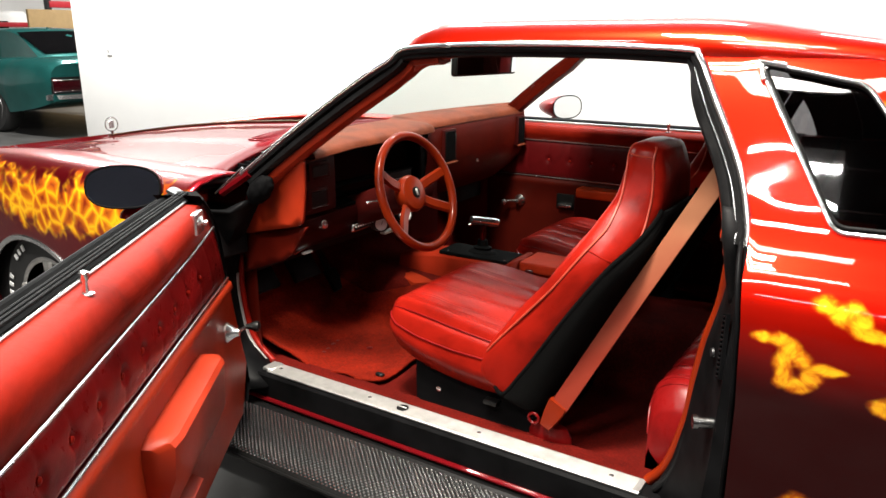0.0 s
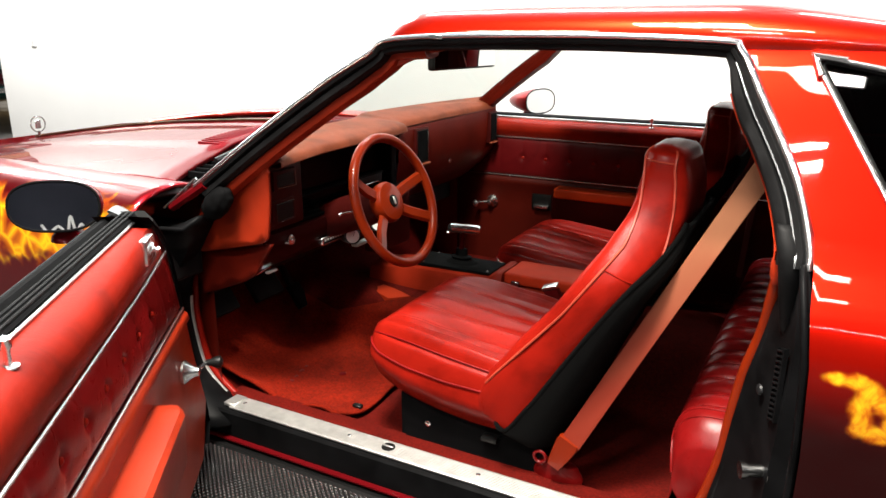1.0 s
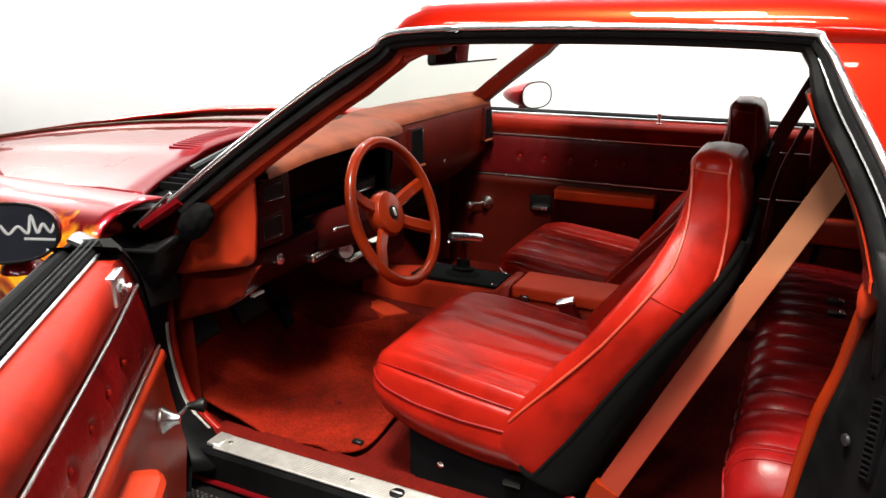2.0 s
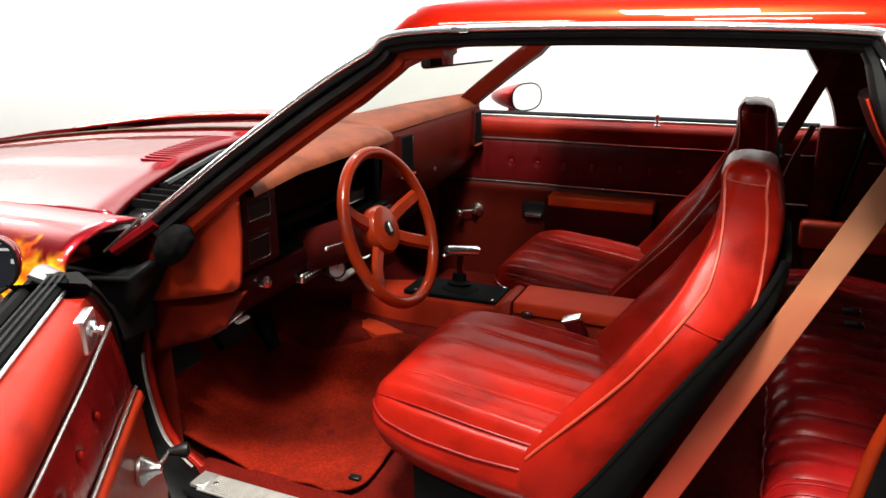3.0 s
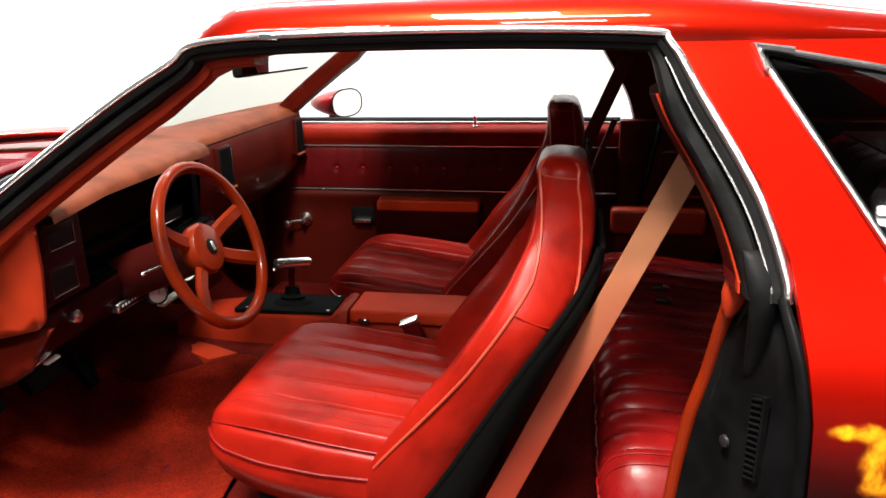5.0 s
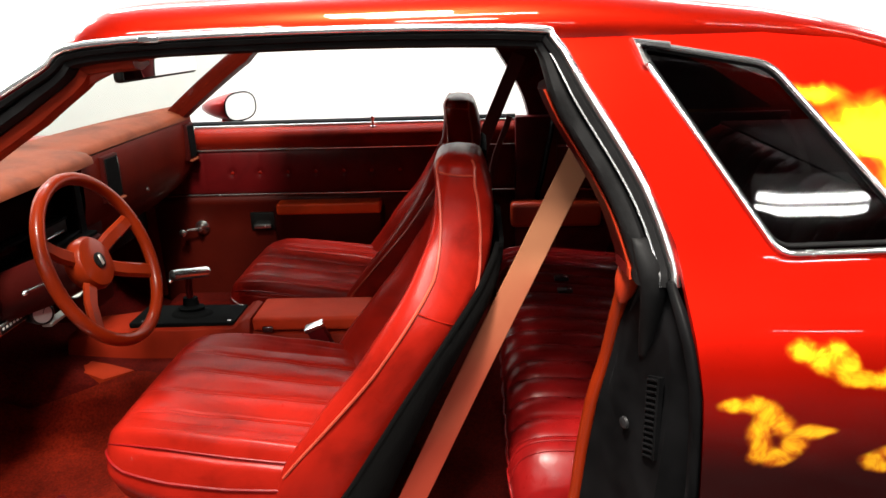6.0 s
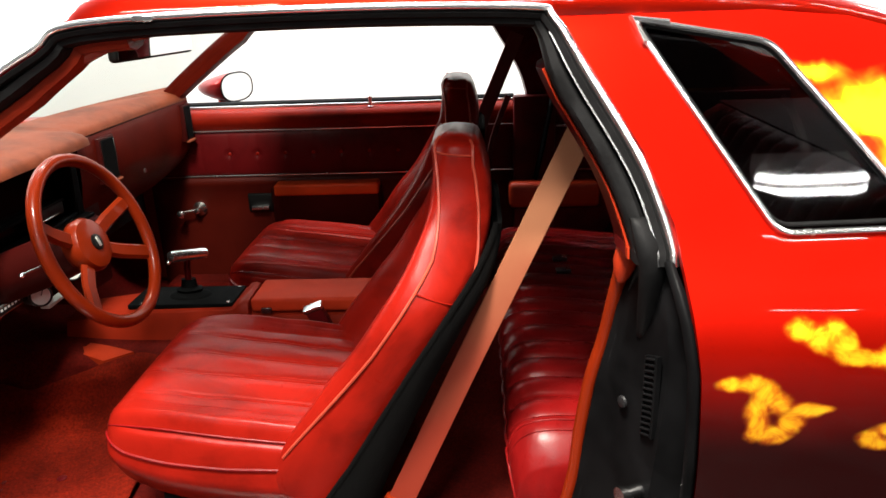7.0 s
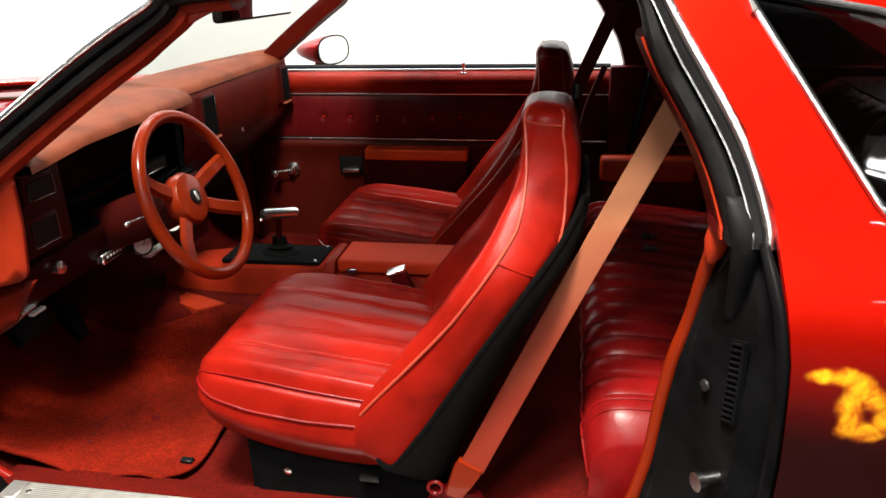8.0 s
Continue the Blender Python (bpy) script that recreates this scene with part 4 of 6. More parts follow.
part("pillar_foot", sweep(glide([(-1.69, 1.425, 0.905), (-1.64, 1.43, 0.935), (-1.585, 1.44, 0.97)], 5), rect_section(0.026, 0.024, 0.008)), MAROON, car, "candy maroon pillar foot")
part("foot_moulding", sweep(glide([(-1.705, 1.413, 0.902), (-1.65, 1.420, 0.945), (-1.60, 1.428, 0.985)], 5), rect_section(0.006, 0.006, 0.002)), CHROME, car)

# ---- interior tub ----
tub = [(-2.05, 0.62), (-1.95, 0.52), (-1.80, 0.37), (-1.66, 0.312), (-1.45, 0.300), (-0.75, 0.298), (-0.52, 0.312), (-0.46, 0.33), (0.35, 0.36)]


def tunnel(y):
    d = abs(y - YC)
    return 0.178 / (1 + math.exp((d - 0.215) / 0.022))


rings = []
for x in np.linspace(-2.05, 0.35, 40):
    z0 = lerp_table(tub, x)
    rings.append([(x, y, z0 + tunnel(y) * (1 if x < -0.5 else 0.8)) for y in np.linspace(1.53, 2 * YC - 1.53, 44)])
solid(part("floor_carpet", loft(rings, False), CARPET, car, "dark red cut-pile carpet over floor and tunnel", 80), 0.012)
part("firewall", box((-2.10, 1.5, 0.55), (-2.05, 2 * YC - 1.5, 0.87)), BLACK, car, "black firewall")
for sign in (-1, 1):
    y = YC + sign * 0.705
    # deeper plastic here stands in for the footwell's shade
    part("kick_panel", loft([[(-2.0, y, z), (-1.74, y - sign * 0.005, z), (-1.69, y + sign * 0.02, z)] for z in (0.36, 0.5, 0.7, 0.9)], False), PLASTIC_MID, car, "red moulded kick panel")
# rear side trim
for sign in (-1, 1):
    y = YC + sign * 0.745
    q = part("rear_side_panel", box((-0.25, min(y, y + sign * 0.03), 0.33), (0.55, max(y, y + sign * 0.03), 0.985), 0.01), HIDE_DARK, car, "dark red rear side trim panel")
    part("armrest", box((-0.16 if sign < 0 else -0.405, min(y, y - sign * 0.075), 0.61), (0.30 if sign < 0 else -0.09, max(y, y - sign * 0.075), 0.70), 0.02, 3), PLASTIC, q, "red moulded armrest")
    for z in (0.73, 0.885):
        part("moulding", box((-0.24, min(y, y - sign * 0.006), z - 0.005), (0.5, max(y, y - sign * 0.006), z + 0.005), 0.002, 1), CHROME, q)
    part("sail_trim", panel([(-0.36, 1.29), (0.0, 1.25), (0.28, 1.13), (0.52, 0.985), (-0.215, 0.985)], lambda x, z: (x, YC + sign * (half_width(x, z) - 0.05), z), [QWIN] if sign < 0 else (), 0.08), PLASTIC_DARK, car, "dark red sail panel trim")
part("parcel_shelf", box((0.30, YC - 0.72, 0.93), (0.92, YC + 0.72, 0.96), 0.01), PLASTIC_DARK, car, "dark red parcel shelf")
part("bulkhead", box((0.40, YC - 0.74, 0.30), (0.44, YC + 0.74, 0.94)), BLACK, car)

# ---- doors ----
DU, DN, DP = Vector((0.582, -0.813, 0)), Vector((0.813, 0.582, 0)), Vector((-1.353, 1.049, 0))


def near(u, v, z):
    """A point of the open driver's door: u towards its latch, v out of its trim, z up."""
    p = DP + DU * u + DN * v
    return Vector((p.x, p.y, z))


def far(u, v, z):
    """A point of the closed passenger's door: u towards its latch, v into the cabin."""
    return Vector((-1.30 + u, 3.045 - v, z))


def bar(at, u0, u1, z0, z1, v0, v1, bevel=0.003, seg=2):
    """A rounded bar in a door's own directions; ends may differ in height."""
    b = box((0, 0, 0), (1, 1, 1))
    if bevel:
        b.free()
        b = box((u0, v0, min(z0, z1) if not isinstance(z0, tuple) else z0[0]), (u1, v1, max(z0, z1) if not isinstance(z1, tuple) else z1[0]), bevel, seg)
    for v in b.verts:
        v.co = at(v.co.x, v.co.y, v.co.z)
    return b


DOOR_FRONT = [(q.x, q.y) for q in glide([(0.285, -0.33, 0), (0.32, -0.405, 0), (0.39, -0.398, 0), (0.50, -0.345, 0), (0.626, -0.295, 0), (0.72, -0.252, 0), (0.80, -0.232, 0), (0.86, -0.207, 0), (0.90, -0.180, 0), (0.94, -0.136, 0), (0.97, -0.095, 0), (1.0, -0.03, 0)], 4)]
DOOR_TOP = [(u, z) for z, u in DOOR_FRONT if z > 0.38]


MOULD = [(-0.2, 0.889), (0.0, 0.874), (0.2, 0.866), (0.5, 0.856), (0.75, 0.848), (1.04, 0.845)]


def door_trim(at, parent, u0, u1, low, arm, buttons, crank, hide, drop=0.0, shut=False):
    """Trim panel of a door: padded top roll, buttoned insert between bright mouldings, moulded lower half and armrest. buttons: first, count, pitch, height and fall per metre."""
    us = np.linspace(u0, u1, 60)

    def edge(u, z):
        return u if shut else u + (lerp_table(DOOR_FRONT, z) + 0.045 * min(1, max(0, (z - 0.70) / 0.2)) - u0) * max(0.0, 1 - (u - u0) / 0.75)

    def thin(u):
        return 1.0 if shut else min(1.0, max(0.0, (u - u0) / 0.45)) ** 0.75

    def upper(u):
        return 0.891 if shut else lerp_table(MOULD, u)
    top = 0.990 - drop
    roll = [(0.0, 0.0), (0.004, 0.10), (0.022, 0.37), (0.026, 0.63), (0.018, 0.87), (0.0, 1.0), (-0.02, 1.04), (-0.03, 1.05)]
    part("top_roll", loft([[at(edge(u, upper(u) + k * (top - upper(u))), v * thin(u) if v > 0 else v, upper(u) + k * (top - upper(u))) for v, k in roll] for u in us], False), HIDE_SOFT, parent, "padded red vinyl top roll", 60)
    # quilted insert, pulled in at each button
    rows = []
    pitch = buttons[2]

    def button_z(u):
        return buttons[3] - buttons[4] * u
    for f in np.linspace(0, 1, 24):
        row = []
        for u in np.linspace(u0, u1, 280):
            z = 0.731 + f * (upper(u) - 0.735)
            k = (u - buttons[0]) / pitch
            seam = math.exp(-((k - round(k)) * pitch / 0.007) ** 2)
            dim = math.exp(-(((k - round(k)) * pitch) ** 2 + (z - button_z(u)) ** 2) / 0.013 ** 2) if 0 <= round(k) < buttons[1] else 0
            puff = 0.012 * max(0.0, math.sin(math.pi * f)) ** 0.6 * (0.9 + 0.1 * abs(math.sin(math.pi * k)))
            row.append(at(edge(u, z), puff * thin(u) - 0.001 * seam - 0.008 * dim, z))
        rows.append(row)
    part("insert", loft(rows, False), hide, parent, "dark red buttoned vinyl insert", 80)
    for k in range(buttons[1]):
        u = buttons[0] + k * pitch
        part("button", lathe([(0.0062, 0), (0.0062, 0.004), (0.003, 0.006)], at(u, 0.003, button_z(u)), at(0, 1, 0) - at(0, 0, 0), 10), HIDE, parent)
    for line in (upper, lambda u: 0.727):
        part("moulding", sweep([at(edge(u, line(u)), 0.006, line(u)) for u in us], rect_section(0.0055, 0.007, 0.002), (0, 0, 1)), CHROME, parent, "bright moulding strip")
    lowp = [(0.0, 0.724), (0.012, 0.715), (0.014, 0.695), (0.004, 0.68), (0.002, 0.60), (0.004, 0.5), (0.004, 0.42), (-0.004, low)]
    # shut door: lower panel, armrest and bin are darkened in colour for shade
    part("lower_panel", loft([[at(edge(u, z), v, z) for v, z in lowp] for u in us], False), PLASTIC_SHADED if shut else PLASTIC, parent, "moulded red lower door panel", 60)
    a0, a1, az = arm
    armv = [(a0 - 0.015, 0.030, az - 0.15, az - 0.01), (a0, 0.055, az - 0.15, az), (a0 + 0.03, 0.066, az - 0.16, az + 0.003), (a1 - 0.03, 0.068, az - 0.15, az), (a1, 0.060, az - 0.13, az - 0.004), (a1 + 0.012, 0.035, az - 0.11, az - 0.012)]
    rings = []
    for u, v, zl, zh in armv:
        rings.append([at(u, 0, zl), at(u, v * 0.6, zl), at(u, v * 0.92, zl + 0.05), at(u, v, zh - 0.012), at(u, v - 0.008, zh - 0.002), at(u, v - 0.02, zh), at(u, 0, zh)])
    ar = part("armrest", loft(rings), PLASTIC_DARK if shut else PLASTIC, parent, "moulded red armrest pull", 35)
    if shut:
        # lit top of the shut door's armrest, put into a brighter colour
        part("arm_pad", bar(at, a0 + 0.008, a1 + 0.004, az - 0.026, az + 0.016, 0.0, 0.076, 0.010, 3), ARM_PAD, ar, "orange-red armrest pad with its lit top coloured in")
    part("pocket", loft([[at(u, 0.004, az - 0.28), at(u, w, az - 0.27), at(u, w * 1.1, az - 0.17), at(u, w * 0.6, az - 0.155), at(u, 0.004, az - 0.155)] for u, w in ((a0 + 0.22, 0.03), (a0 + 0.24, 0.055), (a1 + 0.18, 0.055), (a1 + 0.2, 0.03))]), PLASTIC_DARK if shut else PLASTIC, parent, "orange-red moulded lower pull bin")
    cu, cz, ca = crank
    out = at(0, 1, 0) - at(0, 0, 0)
    part("window_crank", lathe([(0.027, 0), (0.027, 0.006), (0.020, 0.014), (0.012, 0.026), (0.010, 0.036), (0.004, 0.038)], at(cu, 0.004, cz), out, 20), CHROME, parent, "chrome window crank")
    reach = 0.05 if shut else 0.07
    tip = at(cu + reach * math.cos(ca), 0.042, cz + reach * math.sin(ca))
    part("crank_arm", sweep([at(cu, 0.03, cz), (at(cu, 0.034, cz) + tip) / 2, tip], rect_section(0.010, 0.007, 0.003), out), CHROME, parent)
    part("crank_knob", lathe([(0.007, 0), (0.009, 0.012), (0.015, 0.026), (0.014, 0.034), (0.006, 0.038)], tip, out, 14), CHROME if shut else BLACK, parent, "crank knob")
    return ar


def pin(at, u, parent, z=0.988):
    part("lock_pin", lathe([(0.012, 0), (0.012, 0.002), (0.0045, 0.004), (0.0045, 0.022), (0.0075, 0.026), (0.0075, 0.036), (0.004, 0.039)], at(u, -0.004, z), (0, 0, 1), 14), CHROME, parent, "chrome lock pin")


# driver's door, standing open
rings = []
for u in np.linspace(-0.39, 1.05, 44):
    top = lerp_table(DOOR_TOP, u) - 0.985
    top = min(0.0, top)
    ring = [(-0.006, 0.955), (-0.05, 0.955), (-0.075, 0.955), (-0.11, 0.952), (-0.125, 0.94), (-0.165, 0.90), (-0.175, 0.80), (-0.155, 0.45), (-0.12, 0.29), (-0.02, 0.285), (-0.008, 0.30)]
    rings.append([near(u, v, min(z, 0.985 + top + (z - 0.985) * (top == 0)) if z > 0.31 else z) for v, z in ring])
ddoor = part("driver_door", loft(rings), FENDER, car, "open driver's door, candy red with red trim", 35)
door_trim(near, ddoor, -0.215, 1.04, 0.285, (0.05, 0.43, 0.640), (-0.005, 10, 0.0980, 0.806, 0.024), (-0.185, 0.596, 3.3), HIDE_MID, 0.026)
pin(near, 0.552, ddoor, 0.962)
part("remote_bezel", bar(near, -0.036, 0.026, 0.912, 0.962, 0.002, 0.018, 0.006), CHROME, ddoor, "chrome mirror remote bezel")
part("remote_lever", lathe([(0.013, 0), (0.011, 0.004), (0.005, 0.006), (0.004, 0.009), (0.007, 0.011), (0.007, 0.016), (0.003, 0.018)], near(-0.004, 0.017, 0.940), near(0, 1, -0.3) - near(0, 0, 0), 14), CHROME, ddoor)
part("glass_seal", sweep([near(u, -0.050, 0.971) for u in np.linspace(-0.12, 1.04, 12)], rect_section(0.032, 0.020, 0.006), (0, 0, 1)), MATT, ddoor, "black rubber window seal")
for v in (-0.040, -0.050, -0.060):
    part("seal_rib", sweep([near(u, v, 0.982) for u in np.linspace(-0.12, 1.04, 12)], rect_section(0.004, 0.006, 0.0015), (0, 0, 1)), RUBBER, ddoor, "ribbed seal edge")
part("glass_seal", sweep([near(u, -0.088, 0.968) for u in np.linspace(-0.16, 1.04, 12)], rect_section(0.020, 0.02, 0.006), (0, 0, 1)), MATT, ddoor, "black rubber window seal")
part("corner_seal", sweep([near(lerp_table(DOOR_FRONT, z) - 0.012, -0.045, z - 0.004) for z in np.linspace(0.968, 0.60, 26)], rect_section(0.05, 0.085, 0.018), (0.813, 0.582, 0)), RUBBER, ddoor, "black rubber door edge seal")
part("corner_edge", sweep(glide([near(-0.10, -0.070, 0.984), near(-0.15, -0.072, 0.982), near(-0.185, -0.070, 0.970)], 4), rect_section(0.030, 0.006, 0.002), (0.4, 0.3, 0.9)), PEWTER, ddoor, "bright corner edge")
part("belt_moulding", sweep([near(u, -0.028, 0.972) for u in np.linspace(-0.07, 1.04, 12)], rect_section(0.006, 0.007, 0.002), (0, 0, 1)), PEWTER, ddoor, "bright belt moulding")
part("belt_moulding", sweep([near(u, -0.112, 0.962) for u in np.linspace(-0.12, 1.04, 12)], rect_section(0.008, 0.010, 0.003), (0, 0, 1)), RUBBER, ddoor, "black outer belt seal")
part("door_end", loft([[near(lerp_table(DOOR_FRONT, z), 0.004, z), near(lerp_table(DOOR_FRONT, z) - 0.012, -0.03, z), near(lerp_table(DOOR_FRONT, z) - 0.02, -0.11, z)] for z in np.linspace(0.30, 0.985, 16)], False), JAMB, ddoor, "black painted door end")


def door_mirror(base, face, up_tilt, parent_label, paintmat):
    """A bullet-shaped outside mirror on a short stalk."""
    f = Vector(face).normalized()
    side = f.cross(Vector((0, 0, 1))).normalized()
    up = side.cross(f)
    c = Vector(base) + Vector((0, 0, 0.068)) + f * 0.06
    rings = []
    for d, k in ((-0.165, 0.10), (-0.155, 0.30), (-0.12, 0.56), (-0.07, 0.80), (-0.02, 0.97), (0.0, 1.0), (0.008, 1.0)):
        rings.append([c + f * d + side * (0.094 * k * abs(math.cos(a)) ** 0.8 * (1 if math.cos(a) > 0 else -1)) + up * (0.054 * k * abs(math.sin(a)) ** 0.8 * (1 if math.sin(a) > 0 else -1)) for a in np.linspace(0, 2 * math.pi, 28, endpoint=False)])
    sh = part("door_mirror", loft(rings), paintmat, car, parent_label, 50)
    ring = lambda k, d: [c + f * d + side * (0.094 * k * abs(math.cos(a)) ** 0.8 * (1 if math.cos(a) > 0 else -1)) + up * (0.054 * k * abs(math.sin(a)) ** 0.8 * (1 if math.sin(a) > 0 else -1)) for a in np.linspace(0, 2 * math.pi, 28, endpoint=False)]
    part("rim", sweep(ring(0.965, 0.009), disc_section(0.0030, 8), tuple(f), True), MATT, sh, "thin black mirror rim")
    part("mirror_glass", loft([ring(0.935, 0.006), ring(0.935, 0.0095)]), MIRROR, sh, "mirror glass")
    part("stalk", loft([[Vector(base) + Vector((math.cos(a) * r, math.sin(a) * r, h)) for a in np.linspace(0, 2 * math.pi, 14, endpoint=False)] for r, h in ((0.04, -0.012), (0.036, 0.0), (0.024, 0.012), (0.018, 0.04))]), paintmat, sh)


door_mirror((-1.685, 1.135, 0.905), (0.60, -0.80, 0.135), 0, "maroon bullet-shaped driver's door mirror", MAROON)
door_mirror((-1.475, 3.255, 0.955), (0.93, -0.36, 0.04), 0, "candy red bullet-shaped passenger's door mirror", CANDY_DEEP)

# passenger's door, shut
fdoor = part("passenger_door", loft([[far(u, 0.0 - 0.004, 0.30), far(u, -0.004, 0.955), far(u, -0.06, 0.962), far(u, -0.10, 0.960), far(u, -0.12, 0.9), far(u, -0.10, 0.30)] for u in np.linspace(-0.42, 1.02, 6)]), JAMB, car, "closed passenger's door with red trim")
# trim tones darker than the driver's door, holding this side's shade
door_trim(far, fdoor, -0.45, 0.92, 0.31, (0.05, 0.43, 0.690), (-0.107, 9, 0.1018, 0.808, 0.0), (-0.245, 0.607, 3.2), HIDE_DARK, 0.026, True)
pin(far, 0.415, fdoor, 0.963)
part("glass_seal", sweep([far(u, -0.05, 0.972) for u in np.linspace(-0.36, 0.92, 8)], rect_section(0.03, 0.03, 0.006), (0, 0, 1)), RUBBER, fdoor, "black rubber window seal")
part("belt_moulding", sweep([far(u, -0.028, 0.971) for u in np.linspace(-0.36, 0.92, 8)], rect_section(0.008, 0.010, 0.002), (0, 0, 1)), ALLOY, fdoor)
part("inside_handle", bar(far, -0.045, 0.020, 0.602, 0.618, 0.006, 0.030, 0.005), CHROME, fdoor, "chrome inside door handle")
part("handle_cup", bar(far, -0.060, 0.035, 0.592, 0.660, 0.002, 0.010, 0.006), BLACK, fdoor, "black handle recess")
part("pillar_lower_trim", box((-0.385, 3.0, 0.32), (-0.24, 3.05, 0.99), 0.01), PILLAR, car, "dark red lower pillar trim")
part("far_window_sill", box((-1.64, 3.10, 0.955), (-0.30, 3.15, 0.975), 0.005), BLACK, car)


# ---- seats ----
def bucket_seat(cx, cy, label, fore=0.0, sink=0.0):
    """High-backed bucket seat: cushion, back with wings and built-in head rest, black rear shell and plinth. cy: its middle across the car; fore, sink: the cushion set forward and lower."""
    th = thing("front_bucket_seat", (cx, cy, 0.305), label, "seat", "front bucket seats")

    # cushion: long pleats between two side bolsters
    st = [(-1.226, 0.15, 0.558, 0.572), (-1.221, 0.195, 0.540, 0.594), (-1.204, 0.225, 0.524, 0.616), (-1.17, 0.243, 0.507, 0.630), (-1.10, 0.254, 0.483, 0.634), (-1.0, 0.259, 0.464, 0.623), (-0.9, 0.260, 0.454, 0.61), (-0.82, 0.257, 0.454, 0.60), (-0.74, 0.25, 0.46, 0.595)]
    st = [(x - fore, w, lo - sink, hi - sink) for x, w, lo, hi in st]
    rings = []
    A1 = 0.90

    def top_z(x, w, lo, hi, s):
        a = abs(s)
        z = hi + 0.006 * math.cos(s * 1.4)
        if a > 0.74:
            z -= (hi - lo) * 0.78 * ((a - 0.74) / 0.26) ** 3.0
        z -= 0.020 * min(1.0, max(0.0, 1 - (a - 0.64) / 0.20)) * min(1, (x + fore + 1.226) / 0.14)
        return z

    for x, w, lo, hi in glide4(st, 4):
        top = []
        fade = min(1, max(0, (x + fore + 1.20) / 0.07))
        for k in range(221):
            s = -1 + 2 * k / 220
            a = abs(s)
            z = top_z(x, w, lo, hi, s)
            pl = s * w * (1.0 + 0.20 * (x + 1.1)) / 0.085 + 0.5
            mid = min(1, max(0, (0.80 - a) / 0.10))
            off = abs(pl - round(pl)) * 0.085
            z -= 0.0030 * math.exp(-((off - 0.0048) / 0.0028) ** 2) * fade * mid
            z += 0.0030 * abs(math.sin(math.pi * pl)) * fade * mid
            z += 0.004 * noise.noise((x * 14, s * 4, cy)) * fade
            d1 = (a - A1) * w
            z -= 0.009 * math.exp(-(d1 / 0.0045) ** 2) * fade
            z += 0.006 * math.exp(-((d1 - 0.011) / 0.007) ** 2) * fade + 0.005 * math.exp(-((d1 + 0.014) / 0.010) ** 2) * fade
            top.append((x, cy + w * s, z))
        bot = []
        for k in range(1, 20):
            s = 1 - 2 * k / 20
            a = abs(s)
            zl = lo - 0.02 + (hi - lo + 0.02) * 0.26 * max(0, (a - 0.86) / 0.14) ** 3.0
            bot.append((x, cy + w * s, zl))
        rings.append(top + bot)
    part("cushion", loft(rings), HIDE, th, "pleated red vinyl seat cushion", 70)
    low_seam = [(-1.21, 0.578), (-1.17, 0.562), (-1.09, 0.546), (-0.98, 0.534), (-0.86, 0.530), (-0.7, 0.528)]
    for sg in (-1, 1):
        wl, ws_ = [], []
        for x, w, lo, hi in glide4(st, 4)[5:31]:
            z = lerp_table(low_seam, x + fore) - sink
            a = 0.74 + 0.26 * (max(0.0, hi + 0.003 - z) / (0.78 * (hi - lo))) ** (1 / 3)
            wl.append((x, cy + sg * (w * min(a, 0.998) + 0.0005), z))
            ws_.append((x, cy + sg * w * A1, top_z(x, w, lo, hi, A1) - 0.003))
        part("piping", tube(wl, 0.0032, 6), HIDE_MID, th)
        part("seam", tube(ws_, 0.0022, 6), HIDE_MID, th)
    # back with wings and head rest
    bk = [(-0.862, 0.486, -0.822, 0.468, 0.222, 0.0), (-0.888, 0.490, -0.790, 0.444, 0.248, 0.1), (-0.903, 0.508, -0.757, 0.428, 0.254, 0.2), (-0.862, 0.585, -0.722, 0.50, 0.258, 0.7), (-0.785, 0.685, -0.668, 0.61, 0.258, 1.0), (-0.715, 0.775, -0.612, 0.715, 0.252, 1.0), (-0.655, 0.860, -0.555, 0.815, 0.238, 1.0),
          (-0.622, 0.922, -0.512, 0.882, 0.190, 0.9), (-0.606, 0.980, -0.490, 0.945, 0.145, 0.6), (-0.600, 1.030, -0.487, 1.012, 0.122, 0.35), (-0.596, 1.062, -0.495, 1.052, 0.114, 0.15), (-0.592, 1.080, -0.501, 1.073, 0.109, 0.0), (-0.582, 1.094, -0.510, 1.089, 0.098, 0.0), (-0.563, 1.101, -0.532, 1.099, 0.060, 0.0)]
    bk = glide4(bk, 4)
    rings, shell = [], []
    for fx, fz, bx, bz, w, rec in bk:
        F, B = Vector((fx, 0, fz)), Vector((bx, 0, bz))
        D = B - F
        ring = []
        for k in range(45):
            s = -0.93 + 1.86 * k / 44
            a = abs(s)
            dip = 0.52 * rec * max(0.0, 1 - (a / 0.80) ** 5) + 0.22 * max(0.0, 1 - rec / 0.9) * max(0.0, (a - 0.55) / 0.38) ** 2 * (fz > 0.8)
            seam = 0.06 * math.exp(-((a - 0.80) * w / 0.004) ** 2) * min(1, rec * 2)
            fan = s * w
            pl = fan / 0.068 + 0.5
            seam += 0.05 * math.exp(-((pl - round(pl)) * 0.068 / 0.0042) ** 2) * (a < 0.66) * min(1, rec)
            q = F + D * (dip + seam + 0.05 * noise.noise((s * 3, fz * 11, cy)) * min(1, rec * 3))
            ring.append((q.x, cy + w * s, q.z))
        back = []
